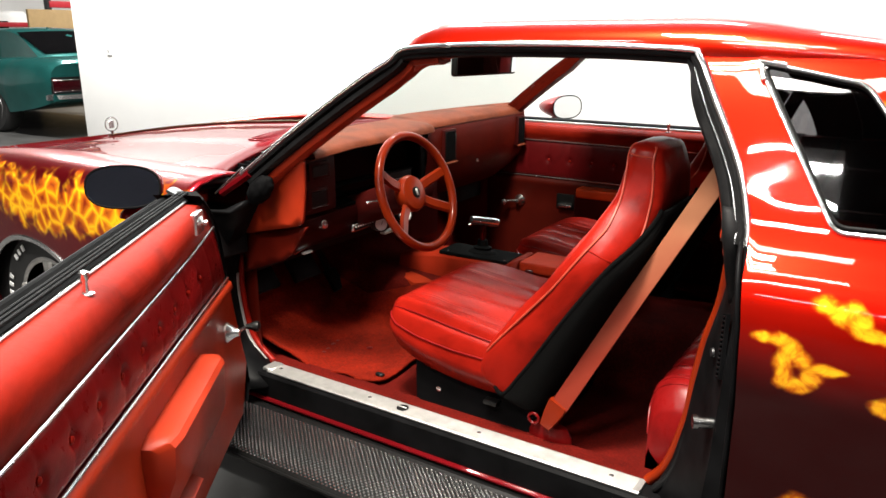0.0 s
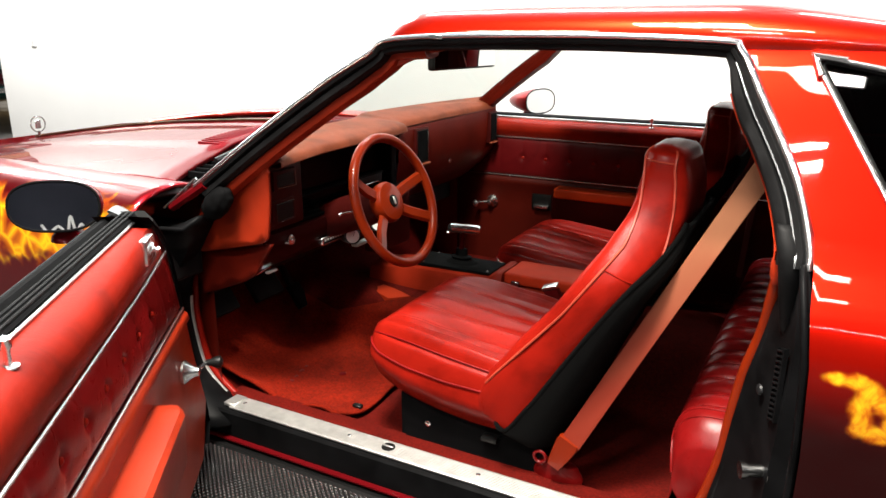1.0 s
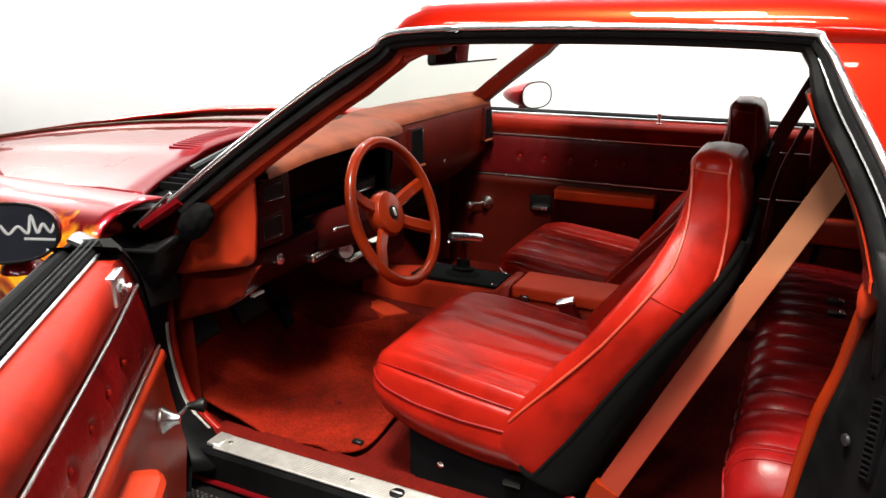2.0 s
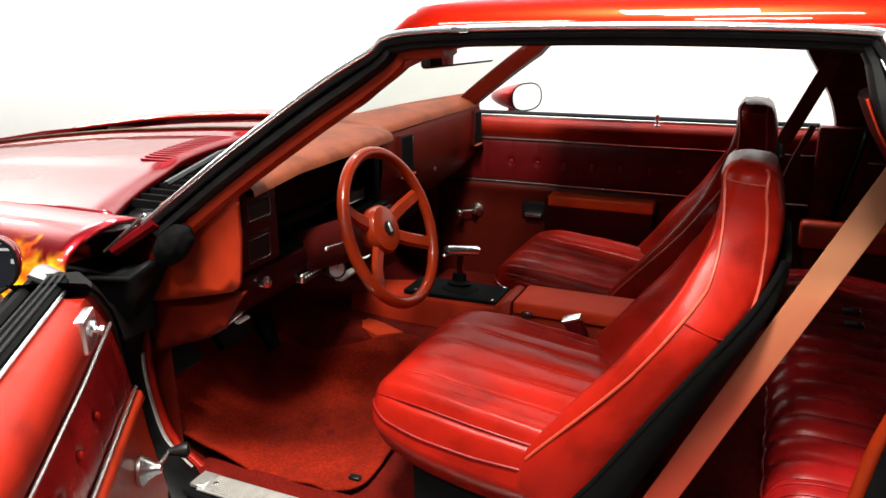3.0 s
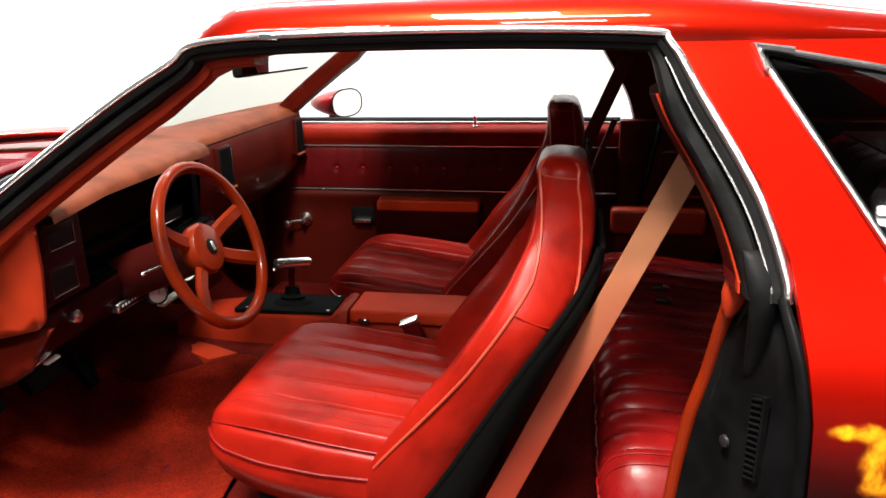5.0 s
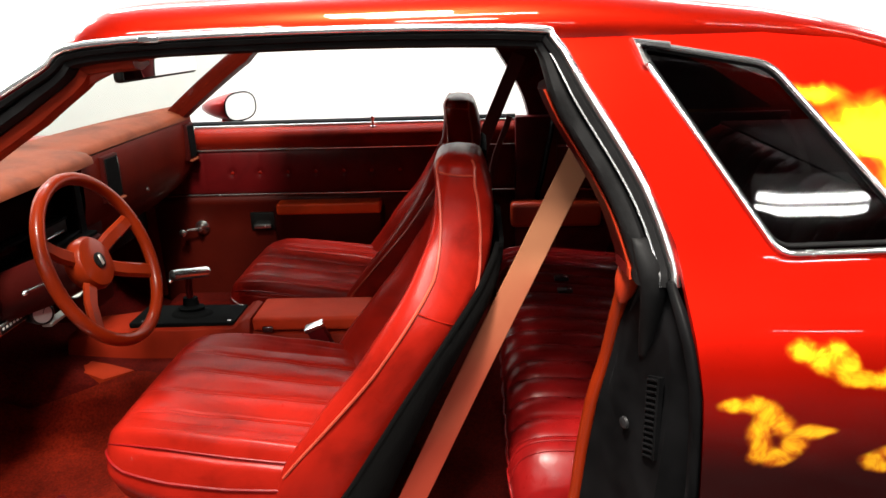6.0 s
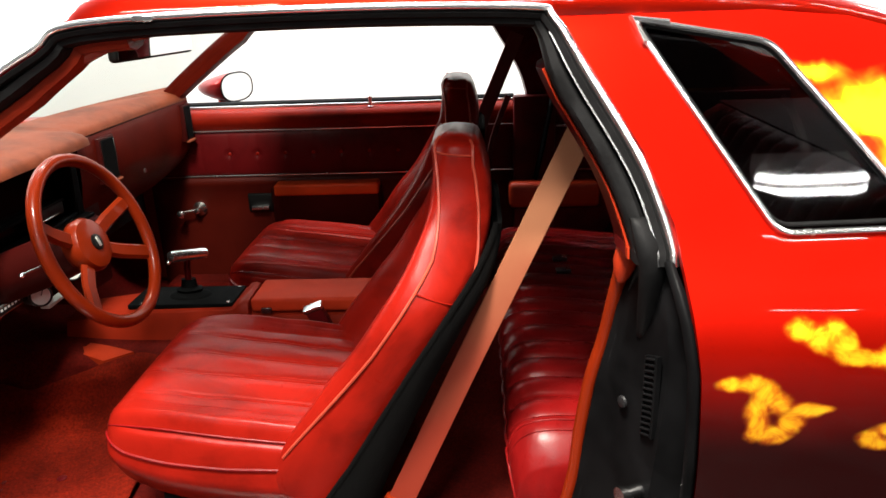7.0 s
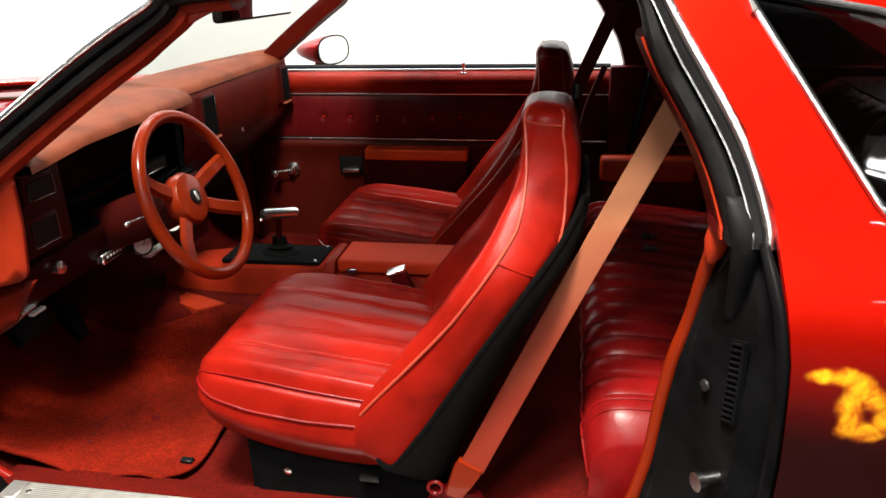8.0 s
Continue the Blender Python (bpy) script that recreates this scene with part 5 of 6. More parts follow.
        for s, e in ((0.955, 0.02 + 0.24 * max(0.0, 1 - rec / 0.9) * (fz > 0.8)), (0.985, 0.065 + 0.23 * max(0.0, 1 - rec / 0.9) * (fz > 0.8)), (1.010, 0.15 + 0.20 * max(0.0, 1 - rec / 0.9) * (fz > 0.8)), (1.027, 0.28 + 0.14 * max(0.0, 1 - rec / 0.9) * (fz > 0.8)), (1.032, 0.50), (1.024, 0.64), (1.0, 0.80), (0.95, 0.94), (0.82, 1.0), (0.5, 1.02)):
            back.append((s, e))
        back = back + [(-s, e) for s, e in back[::-1]]
        back = [((F + D * e).x, cy + w * s * (1 + 0.016 * noise.noise((e * 3.5, fz * 13, cy + s))), (F + D * e).z) for s, e in back]
        rings.append(ring + back)
    part("backrest", loft(rings), HIDE, th, "red vinyl winged backrest with built-in headrest", 70)

    def flank(i, e, sg, proud):
        """A point of the backrest's side: e of the way from its front to its back, at station i."""
        fx, fz, bx, bz, w, rec = bk[i]
        open_ = max(0.0, 1 - rec / 0.9) * (fz > 0.8)
        side = [(0.22 * open_ * ((a - 0.55) / 0.38) ** 2, a) for a in (0.6, 0.7, 0.8, 0.88, 0.93)] if open_ > 0.05 else [(0.0, 0.93)]
        side += [(0.02 + 0.24 * open_, 0.955), (0.065 + 0.23 * open_, 0.985), (0.15 + 0.20 * open_, 1.010), (0.28 + 0.14 * open_, 1.027), (0.50, 1.032), (0.64, 1.024), (0.80, 1.0), (0.94, 0.95), (1.0, 0.82)]
        q = Vector((fx, 0, fz)) + Vector((bx - fx, 0, bz - fz)) * e
        return (q.x, cy + sg * (w * lerp_table(side, e) + proud), q.z)

    fore_welt = [(11, 0.05), (16, 0.14), (20, 0.22), (24, 0.25), (28, 0.30), (32, 0.24), (36, 0.19), (40, 0.14), (44, 0.09), (49, 0.04)]
    rear_welt = [(24, 0.99), (28, 0.95), (32, 0.83), (36, 0.78), (40, 0.78), (44, 0.82), (49, 0.90)]
    for sg in (-1, 1):
        for line, first in ((fore_welt, 11), (rear_welt, 25)):
            # pale highlight of the welts comes from their colour
            part("piping", tube([flank(i, lerp_table(line, i), sg, 0.0018) for i in range(first, 50)], 0.0028, 6), WELT, th, "pale red welt with coloured-in highlight")
        part("seam", tube([flank(43, e, sg, 0.0012) for e in np.linspace(0.10, 0.81, 12)], 0.0018, 6), WELT, th)
        part("seam", tube([flank(25, e, sg, 0.0014) for e in np.linspace(0.25, 0.95, 10)], 0.0016, 6), HIDE, th)
    n = 34
    lead_at = [(0.0, 0.42), (0.12, 0.52), (0.24, 0.63), (0.40, 0.74), (0.6, 0.80), (0.78, 0.90), (0.9, 0.99), (1.0, 1.08)]
    bead = []
    for i, (fx, fz, bx, bz, w, rec) in enumerate(bk[:n]):
        F, B = Vector((fx, 0, fz)), Vector((bx, 0, bz))
        D = B - F
        t = i / (n - 1)
        lead = lerp_table(lead_at, t)
        bead.append((F + D * lead, w * 1.03 + 0.003))
        pts = []
        for k in range(25):
            s = -1 + 2 * k / 24
            a = abs(s)
            top = 1.20 if t < 0.8 else 1.20 - 0.06 * (t - 0.8) / 0.2
            e = top if a < 0.74 else top - (1 - math.sqrt(max(0, 1 - ((a - 0.74) / 0.26) ** 2))) * (top - lead)
            q = F + D * e
            sag = 0.035 * max(0, 1 - t / 0.15) ** 2
            pts.append((q.x, cy + (w * 1.03 + 0.005) * s, q.z - 0.002 - sag))
        shell.append(pts)
    solid(part("shell", loft(shell, False), SHELL, th, "black cloth-covered rear shell", 70), 0.008, 0)
    for sg in (-1, 1):
        part("edge_bead", tube([(q.x, cy + sg * (w + 0.002), q.z) for q, w in bead], 0.0055, 8), SHELL, th, "black cloth edge bead")
    part("plinth", loft([[(-1.12, cy - 0.215, z), (-1.10, cy - 0.235 - d, z), (-0.76, cy - 0.235 - d, z), (-0.74, cy - 0.215, z), (-0.74, cy + 0.215, z), (-0.76, cy + 0.235 + d, z), (-1.10, cy + 0.235 + d, z), (-1.12, cy + 0.215, z)] for z, d in ((0.304, -0.005), (0.36, -0.01), (0.40, -0.02), (0.47, -0.03))]), MATT, th, "black plastic seat plinth")
    part("bolt", lathe([(0.008, 0), (0.008, 0.004), (0.004, 0.006)], (-1.04, cy - 0.218, 0.39), (0, -1, 0), 10), CHROME, th)
    part("swivel_lever", box((-0.885, cy - 0.243, 0.398), (-0.845, cy - 0.215, 0.410), 0.004), BLACK, th)
    return th





seat = bucket_seat(-0.9, 1.80, "red vinyl high-back bucket seat on a black plinth")
far_seat = bucket_seat(-0.9, 2.665, "red vinyl high-back passenger bucket seat on a black plinth", 0.025, 0.036)
far_seat.location += Vector((-0.020, 0.0, 0.006))

# rear bench with channels running fore and aft
bench = thing("rear_bench_seat", (-0.1, YC, 0.33), "dark red channelled vinyl rear bench seat", "seat")
rings = []
ys = np.linspace(1.585, 2 * YC - 1.585, 190)
prof = [(-0.39, 0.345), (-0.440, 0.40), (-0.463, 0.47), (-0.457, 0.525), (-0.428, 0.556), (-0.37, 0.566), (-0.25, 0.558), (-0.10, 0.540), (0.06, 0.525), (0.12, 0.50)]
prof = glide4(prof, 3)
for y in ys:
    k = (y - 1.675) / 0.0865
    ch = 0.022 * (1 - abs(math.sin(math.pi * k)) ** 0.5) if -0.02 <= k <= 13.02 else 0.0
    d = min(y - 1.585, 2 * YC - 1.585 - y)
    endr = 0.060 * (1 - min(1, d / 0.090)) ** 2.2
    rings.append([(x + (ch if i < 14 else 0) * 0.30 + endr * 0.25 * (i < 14), y, z - (ch if i > 9 else 0) - endr * (z > 0.45)) for i, (x, z) in enumerate(prof)])
rings_front = [list(r) for r in rings]
for e, k in ((0, 1), (-1, -1)):
    ring = [Vector(p) for p in rings[e]]
    for f_, dy in ((0.55, 0.004), (0.0, 0.004)):
        low = [Vector((p.x, p.y - k * dy, 0.335 + (p.z - 0.335) * f_)) for p in ring]
        rings.insert(0, low) if k > 0 else rings.append(low)
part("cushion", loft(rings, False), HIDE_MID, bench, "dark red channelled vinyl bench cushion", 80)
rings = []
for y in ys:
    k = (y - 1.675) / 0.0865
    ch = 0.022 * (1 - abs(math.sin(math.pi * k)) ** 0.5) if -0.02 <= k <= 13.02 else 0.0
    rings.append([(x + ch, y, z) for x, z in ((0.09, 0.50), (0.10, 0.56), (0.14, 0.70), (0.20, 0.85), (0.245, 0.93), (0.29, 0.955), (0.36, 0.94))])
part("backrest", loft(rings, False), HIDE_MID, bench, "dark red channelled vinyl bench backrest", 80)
front = [Vector(r[7]) + Vector((-0.001, 0, 0.002)) for r in rings_front]
part("welt", tube(front, 0.0024, 6, (0, 0, 1)), HIDE_MID, bench, "red welt piping")
for k in (7, 10):
    for row in (rings_front[k], rings_front[-1 - k]):
        part("stitch_line", tube([Vector(p) + Vector((0, 0, 0.0005)) for p in row[5:25]], 0.0020, 6, (0, 1, 0)), HIDE_MID, bench)
part("base", box((-0.42, 1.6, 0.325), (0.10, 2 * YC - 1.6, 0.42)), CARPET, bench)
for y in (2.46, 2.56):
    bk_ = part("belt_buckle", box((-0.29, y - 0.016, 0.552), (-0.245, y + 0.016, 0.563), 0.005), BLACK, bench, "black belt buckle lying on the bench")
    part("button", box((-0.262, y - 0.014, 0.562), (-0.246, y + 0.014, 0.566), 0.002, 1), CHROME, bk_)

# ---- dashboard ----
dash = thing("dashboard", (-1.6, YC, 0.62), "orange-red padded dashboard with dark instrument recess", "dashboard")


def face_x(y):
    """The dash face's line: the driver's part stands further back than the passenger's."""
    t = 1 / (1 + math.exp((y - 2.235) / 0.014))
    return -1.535 + 0.075 * t + 0.045 * max(0, min(1, (1.75 - y) / 0.25)) * t


rows = []
for y in np.linspace(1.532, 3.035, 120):
    fx = face_x(y)
    bx = -1.845 + 0.215 * (abs(y - YC) / 0.8) ** 2
    lip = 1.028 + 0.004 * math.sin((y - 1.5) * 2)
    top = 1.043 if y > 2.25 else 1.038
    rows.append([(bx, y, 0.972), (bx + 0.04, y, 0.985), ((bx + fx) / 2, y, top + 0.012), (fx - 0.05, y, top + 0.004), (fx - 0.012, y, lip + 0.004), (fx, y, lip - 0.006), (fx + 0.002, y, lip - 0.018), (fx - 0.012, y, lip - 0.024), (fx - 0.05, y, lip - 0.024)])
part("top_pad", loft(rows, False), PAD, dash, "orange-red padded dash top", 60)
# recess behind the wheel
part("cluster_back", box((-1.60, 1.60, 0.80), (-1.575, 2.215, 1.01)), BLACK, dash, "black instrument cluster face")
part("cluster_liner", box((-1.60, 1.696, 0.826), (-1.512, 1.706, 1.006), 0.002, 1), MATT, dash, "black side of the instrument recess")
part("cluster_liner", box((-1.60, 1.70, 0.822), (-1.505, 2.235, 0.832), 0.002, 1), MATT, dash, "black floor of the instrument recess")
part("cluster_liner", box((-1.60, 2.205, 0.830), (-1.53, 2.235, 1.006), 0.002, 1), MATT, dash, "black side of the instrument recess")
part("cluster_glass", box((-1.57, 1.62, 0.835), (-1.566, 2.19, 0.985)), LENS_DARK, dash, "dark cluster lens")
part("cluster_frame", sweep(glide([(-1.535, 1.69, 0.84), (-1.535, 1.69, 0.96), (-1.535, 1.71, 0.988), (-1.535, 1.9, 0.992), (-1.535, 2.17, 0.992), (-1.535, 2.20, 0.965), (-1.54, 2.20, 0.86), (-1.54, 2.17, 0.835), (-1.54, 1.9, 0.83), (-1.54, 1.71, 0.83)], 4), rect_section(0.012, 0.02, 0.004), (1, 0, 0), True), MATT, dash, "black cluster surround")
part("shelf_bezel", box((-1.575, 1.70, 0.878), (-1.545, 2.18, 0.886), 0.002, 1), MATT, dash)
part("radio", box((-1.565, 2.02, 0.850), (-1.545, 2.17, 0.885), 0.004), BLACK, dash, "black radio face")
part("radio_bar", box((-1.546, 2.03, 0.853), (-1.542, 2.15, 0.857), 0.001, 1), CHROME, dash)
# lower pad under the cluster, shade of the recess put into its colour
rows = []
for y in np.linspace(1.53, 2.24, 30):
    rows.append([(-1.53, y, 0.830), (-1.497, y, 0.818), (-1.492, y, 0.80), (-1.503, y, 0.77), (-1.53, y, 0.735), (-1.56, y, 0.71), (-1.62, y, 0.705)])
part("lower_panel", loft(rows, False), DASH_SHADED, dash, "lower dash panel in a shaded dark red", 50)
for y, z0, z1, x0 in ((1.585, 0.842, 0.908, -1.492), (1.592, 0.932, 0.985, -1.488)):
    y += 0.020
    v = part("air_vent", box((x0 - 0.04, y - 0.035, z0), (x0 + 0.002, y + 0.055, z1), 0.005), PLASTIC_DARK, dash, "dark red vent bezel")
    part("opening", box((x0 - 0.01, y - 0.024, z0 + 0.010), (x0 + 0.0045, y + 0.044, z1 - 0.010), 0.002, 1), BLACK, v)
    whole = z0 < 0.9
    rim_at = [(x0 + 0.006, y - 0.026, z0 + 0.008), (x0 + 0.006, y + 0.046, z0 + 0.008), (x0 + 0.006, y + 0.046, z1 - 0.008), (x0 + 0.006, y - 0.026, z1 - 0.008)]
    part("rim", sweep(rim_at if whole else rim_at[:3], rect_section(0.002, 0.003, 0.0008), (1, 0, 0), whole), PEWTER, v)
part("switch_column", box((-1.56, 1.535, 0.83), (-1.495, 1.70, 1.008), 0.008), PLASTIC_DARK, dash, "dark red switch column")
part("light_knob", lathe([(0.016, 0), (0.016, 0.004), (0.009, 0.006), (0.009, 0.022), (0.013, 0.026), (0.013, 0.034), (0.006, 0.037)], (-1.512, 1.625, 0.787), (0.95, 0, 0.25), 16), CHROME, dash, "chrome headlamp knob")
hb = part("slide_plate", box((-1.52, 1.78, 0.733), (-1.500, 1.895, 0.757), 0.003, 1), CHROME, dash, "chrome-framed lower control plate")
part("inlay", box((-1.504, 1.786, 0.737), (-1.4985, 1.889, 0.753), 0.001, 1), BLACK, hb)
for k in range(8):
    part("tick", box((-1.4987, 1.79 + 0.0122 * k, 0.746), (-1.4975, 1.796 + 0.0122 * k, 0.751)), GAUGE, hb)
part("brake_release", box((-1.565, 1.605, 0.692), (-1.552, 1.645, 0.699), 0.002, 1), GAUGE, dash, "white-lettered brake release")
part("toggle", tube([(-1.565, 1.575, 0.70), (-1.55, 1.615, 0.715)], 0.003, 6), CHROME, dash)
# side cap of the dash at the door
capo = [(-1.450, 1.026), (-1.452, 0.92), (-1.463, 0.83), (-1.475, 0.815), (-1.60, 0.785), (-1.70, 0.76), (-1.72, 0.80), (-1.67, 0.905), (-1.58, 0.995), (-1.50, 1.044), (-1.465, 1.040)]
solid(part("side_cap", panel(round_poly(capo, 0.01, 2), lambda x, z: (x, 1.527 - 0.012 * math.sin(max(0, min(1, (x + 1.72) / 0.28)) * 3.1), z), (), 0.03), PLASTIC, dash, "bright red moulded dash end cap"), 0.012)
# lower end takes the deeper plastic, its shade put into the colour
solid(part("lower_cap", panel([(-1.465, 0.808), (-1.53, 0.715), (-1.57, 0.69), (-1.74, 0.625), (-1.735, 0.76)], lambda x, z: (x, 1.540, z), (), 0.03), PLASTIC_MID, dash, "red moulded lower dash end"), 0.012)
part("cap_screw", lathe([(0.006, 0), (0.006, 0.002), (0.003, 0.004)], (-1.452, 1.518, 0.998), (0.3, -1, 0.3), 12), PLASTIC, dash)
# passenger side face
rows = []
for y in np.linspace(2.255, 3.035, 30):
    rows.append([(-1.56, y, 1.015), (-1.535, y, 1.01), (-1.530, y, 0.99), (-1.534, y, 0.90), (-1.545, y, 0.84), (-1.575, y, 0.80), (-1.62, y, 0.76), (-1.70, y, 0.70)])
part("glovebox_face", loft(rows, False), PLASTIC_MID, dash, "deep red passenger dash face", 50)
for y, w in ((2.395, 0.045), (2.985, 0.035)):
    v = part("air_vent", box((-1.545, y - w, 0.872), (-1.520, y + w, 1.0), 0.006), PLASTIC_DARK, dash, "tall vent with bright bars")
    part("opening", box((-1.524, y - w + 0.008, 0.882), (-1.5175, y + w - 0.008, 0.993), 0.002, 1), MATT, v)
    part("bar", box((-1.5185, y + w - 0.0155, 0.888), (-1.515, y + w - 0.0125, 0.987), 0.001, 1), PEWTER, v)
    part("foot", box((-1.524, y - w, 0.868), (-1.512, y + w, 0.877), 0.003, 1), PAD, v)
part("glovebox_lock", lathe([(0.007, 0), (0.007, 0.004), (0.003, 0.005)], (-1.535, 2.62, 0.85), (1, 0, 0), 10), CHROME, dash)
part("under_dash", box((-1.95, 1.55, 0.62), (-1.72, 3.0, 0.76), 0.01), BLACK, dash, "black heater box under the dash")
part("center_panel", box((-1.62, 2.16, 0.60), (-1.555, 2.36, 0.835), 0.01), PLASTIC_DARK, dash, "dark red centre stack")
# gauges under the dash
ax = Vector((0.80, -0.55, 0.22))
for gy, gz_ in ((1.897, 0.738), (2.035, 0.744)):
    gp = Vector((-1.478, gy, gz_))
    g = part("aux_gauge", lathe([(0.020, -0.06), (0.024, -0.01), (0.025, 0.003), (0.022, 0.005), (0.020, 0.002)], gp, ax, 24), STEEL_GREY, dash, "dark-rimmed auxiliary gauge")
    part("dial", lathe([(0.0205, 0.0), (0.0205, 0.003), (0.004, 0.0035)], gp, ax, 24), GAUGE, g, "white gauge dial")
    part("needle", tube([gp + ax * 0.0045, gp + ax * 0.0045 + Vector((0.004, 0.003, 0.012))], 0.0007, 5), BLACK, g)
part("gauge_bracket", box((-1.490, 1.905, 0.702), (-1.468, 1.985, 0.711), 0.003), ALLOY, dash, "grey steel gauge bracket")

# pedals
ped = thing("pedals", (-1.72, 1.8, 0.40), "black rubber foot pedals under the dashboard", "pedal")
for y0, y1, z in ((1.60, 1.70, 0.56), (1.78, 1.90, 0.55), (1.98, 2.03, 0.46)):
    m = Matrix.Translation((-1.79, 0, z)) @ Matrix.Rotation(radians(-35), 4, "Y")
    part("pad", box((-0.012, y0, -0.045), (0.012, y1, 0.045), 0.006, 2, None, m), RUBBER, ped)
    part("arm", tube([(-1.80, (y0 + y1) / 2, z), (-1.86, (y0 + y1) / 2, z + 0.10), (-1.88, (y0 + y1) / 2, 0.72)], 0.012, 8), BLACK, ped)

# ---- steering wheel and column ----
WC, WN = Vector((-1.290, 1.846, 0.880)), Vector((0.935, -0.012, 0.34)).normalized()
WS = Vector((0, 1, 0)).cross(WN).normalized()     # down along the wheel
WR = WN.cross(WS).normalized()                      # across the wheel
wheel_th = thing("steering_wheel", tuple(WC), "orange-red four-spoke steering wheel with round hub", "steering wheel")
R = 0.176
rim = [WC + WN * 0.0 + (WS * math.cos(a) + WR * math.sin(a)) * R for a in np.linspace(0, 2 * math.pi, 48, endpoint=False)]
part("rim", sweep(rim, disc_section(0.0135, 12), tuple(WN), True), WHEEL_RED, wheel_th, "orange-red moulded rim")
part("hub", lathe([(0.046, -0.045), (0.056, -0.03), (0.058, -0.012), (0.052, -0.002), (0.036, 0.002), (0.02, 0.003)], WC - WN * 0.012, WN, 30), WHEEL_RED, wheel_th, "round red horn button")
em = part("emblem", lathe([(0.017, 0), (0.017, 0.004), (0.014, 0.005)], WC - WN * 0.010, WN, 20), BLACK, wheel_th, "black horn emblem with bright centre")
part("emblem_bar", box((-0.004, -0.011, -0.0), (0.004, 0.011, 0.003), 0.001, 1, None, Matrix.Translation(WC - WN * 0.0055) @ WN.to_track_quat("Z", "Y").to_matrix().to_4x4()), ALLOY, em)
for ang in (76, 119, -60, -133):
    a = radians(ang)
    d = -WS * math.cos(a) + WR * math.sin(a)
    part("spoke", sweep([WC - WN * 0.032 + d * 0.035, WC - WN * 0.026 + d * 0.10, WC - WN * 0.006 + d * (R - 0.006)], rect_section(0.034, 0.016, 0.006), tuple(WN)), WHEEL_RED, wheel_th)
part("column", lathe([(0.052, -0.30), (0.052, -0.12), (0.046, -0.06), (0.042, -0.045)], WC, WN, 24), PLASTIC_DARK, wheel_th, "dark red steering column shroud")
part("turn_lever", tube([WC - WN * 0.10 - WR * 0.04, WC - WN * 0.09 - WR * 0.13 - WS * 0.01], 0.0028, 8, (0, 0, 1)), CHROME, wheel_th, "chrome turn signal lever")
part("lever_tip", lathe([(0.003, 0), (0.0048, 0.003), (0.0048, 0.012), (0.002, 0.015)], WC - WN * 0.09 - WR * 0.13 - WS * 0.01, -WR, 10), CHROME, wheel_th)

# ---- console and shifter ----
con = thing("center_console", (-1.1, YC, 0.45), "red moulded centre console with black shifter plate", "console")
CY = 2.268
rows = []
for x, w, z in ((-1.62, 0.070, 0.545), (-1.45, 0.072, 0.566), (-1.17, 0.074, 0.572), (-1.158, 0.074, 0.577), (-1.148, 0.073, 0.588), (-1.132, 0.072, 0.592), (-1.121, 0.070, 0.588), (-1.118, 0.064, 0.552), (-0.80, 0.064, 0.550), (-0.72, 0.064, 0.548), (-0.70, 0.064, 0.46)):
    rows.append([(x, CY - w - 0.03, 0.42), (x, CY - w - 0.008, z - 0.03), (x, CY - w, z - 0.008), (x, CY - w + 0.012, z), (x, CY + w - 0.012, z), (x, CY + w, z - 0.008), (x, CY + w + 0.008, z - 0.03), (x, CY + w + 0.03, 0.42)])
part("body", loft(rows), CONSOLE, con, "red moulded console body", 35)
part("lid", box((-1.114, CY - 0.073, 0.557), (-0.76, CY + 0.073, 0.594), 0.010, 3), LID, con, "padded orange-red console lid")
part("latch", box((-1.088, CY - 0.078, 0.553), (-1.058, CY - 0.066, 0.571), 0.003, 1), PEWTER, con)
part("shifter_plate", box((-1.45, CY - 0.064, 0.566), (-1.165, CY + 0.064, 0.580), 0.004), MATT, con, "black shifter plate")
for x in (-1.415, -1.18):
    for y in (CY - 0.054, CY + 0.054):
        part("screw", lathe([(0.005, 0), (0.005, 0.002)], (x, y, 0.580), (0, 0, 1), 8), CHROME, con)
part("shifter_boot", loft([[(-1.30 + math.cos(a) * r * 1.5, CY + math.sin(a) * r, 0.578 + h) for a in np.linspace(0, 2 * math.pi, 16, endpoint=False)] for r, h in ((0.040, 0), (0.036, 0.008), (0.022, 0.014), (0.025, 0.022), (0.015, 0.028), (0.013, 0.05))]), MATT, con, "black shifter boot")
part("shifter_lever", tube([(-1.30, CY, 0.61), (-1.297, CY - 0.006, 0.66), (-1.287, CY - 0.014, 0.700)], 0.009, 10), HIDE_DARK, con, "dark red shifter lever")
G0, G1 = Vector((-1.315, 2.203, 0.713)), Vector((-1.252, 2.299, 0.690))
part("shifter_handle", lathe([(0.006, 0.0), (0.014, 0.004), (0.0155, 0.02), (0.015, 0.06), (0.0155, 0.105), (0.014, 0.112), (0.006, 0.116)], G0, G1 - G0, 18), CHROME, con, "chrome T-handle shifter grip")
part("release_button", lathe([(0.006, 0), (0.006, 0.010), (0.003, 0.013)], (-1.322, 2.222, 0.698), (-0.3, -0.6, -0.7), 10), CHROME, con)
# moulded flange where the console's side meets the carpet
part("side_flange", loft([[(-1.62, 2.137, 0.492), (-1.55, 2.160, 0.494), (-1.55, 2.175, 0.460), (-1.62, 2.130, 0.450)], [(-1.55, 2.112, 0.486), (-1.478, 2.136, 0.494), (-1.478, 2.15, 0.460), (-1.55, 2.105, 0.445)],
                          [(-1.475, 2.080, 0.480), (-1.405, 2.106, 0.492), (-1.405, 2.12, 0.455), (-1.475, 2.074, 0.435)]]), PLASTIC, con, "orange-red moulded side flange")

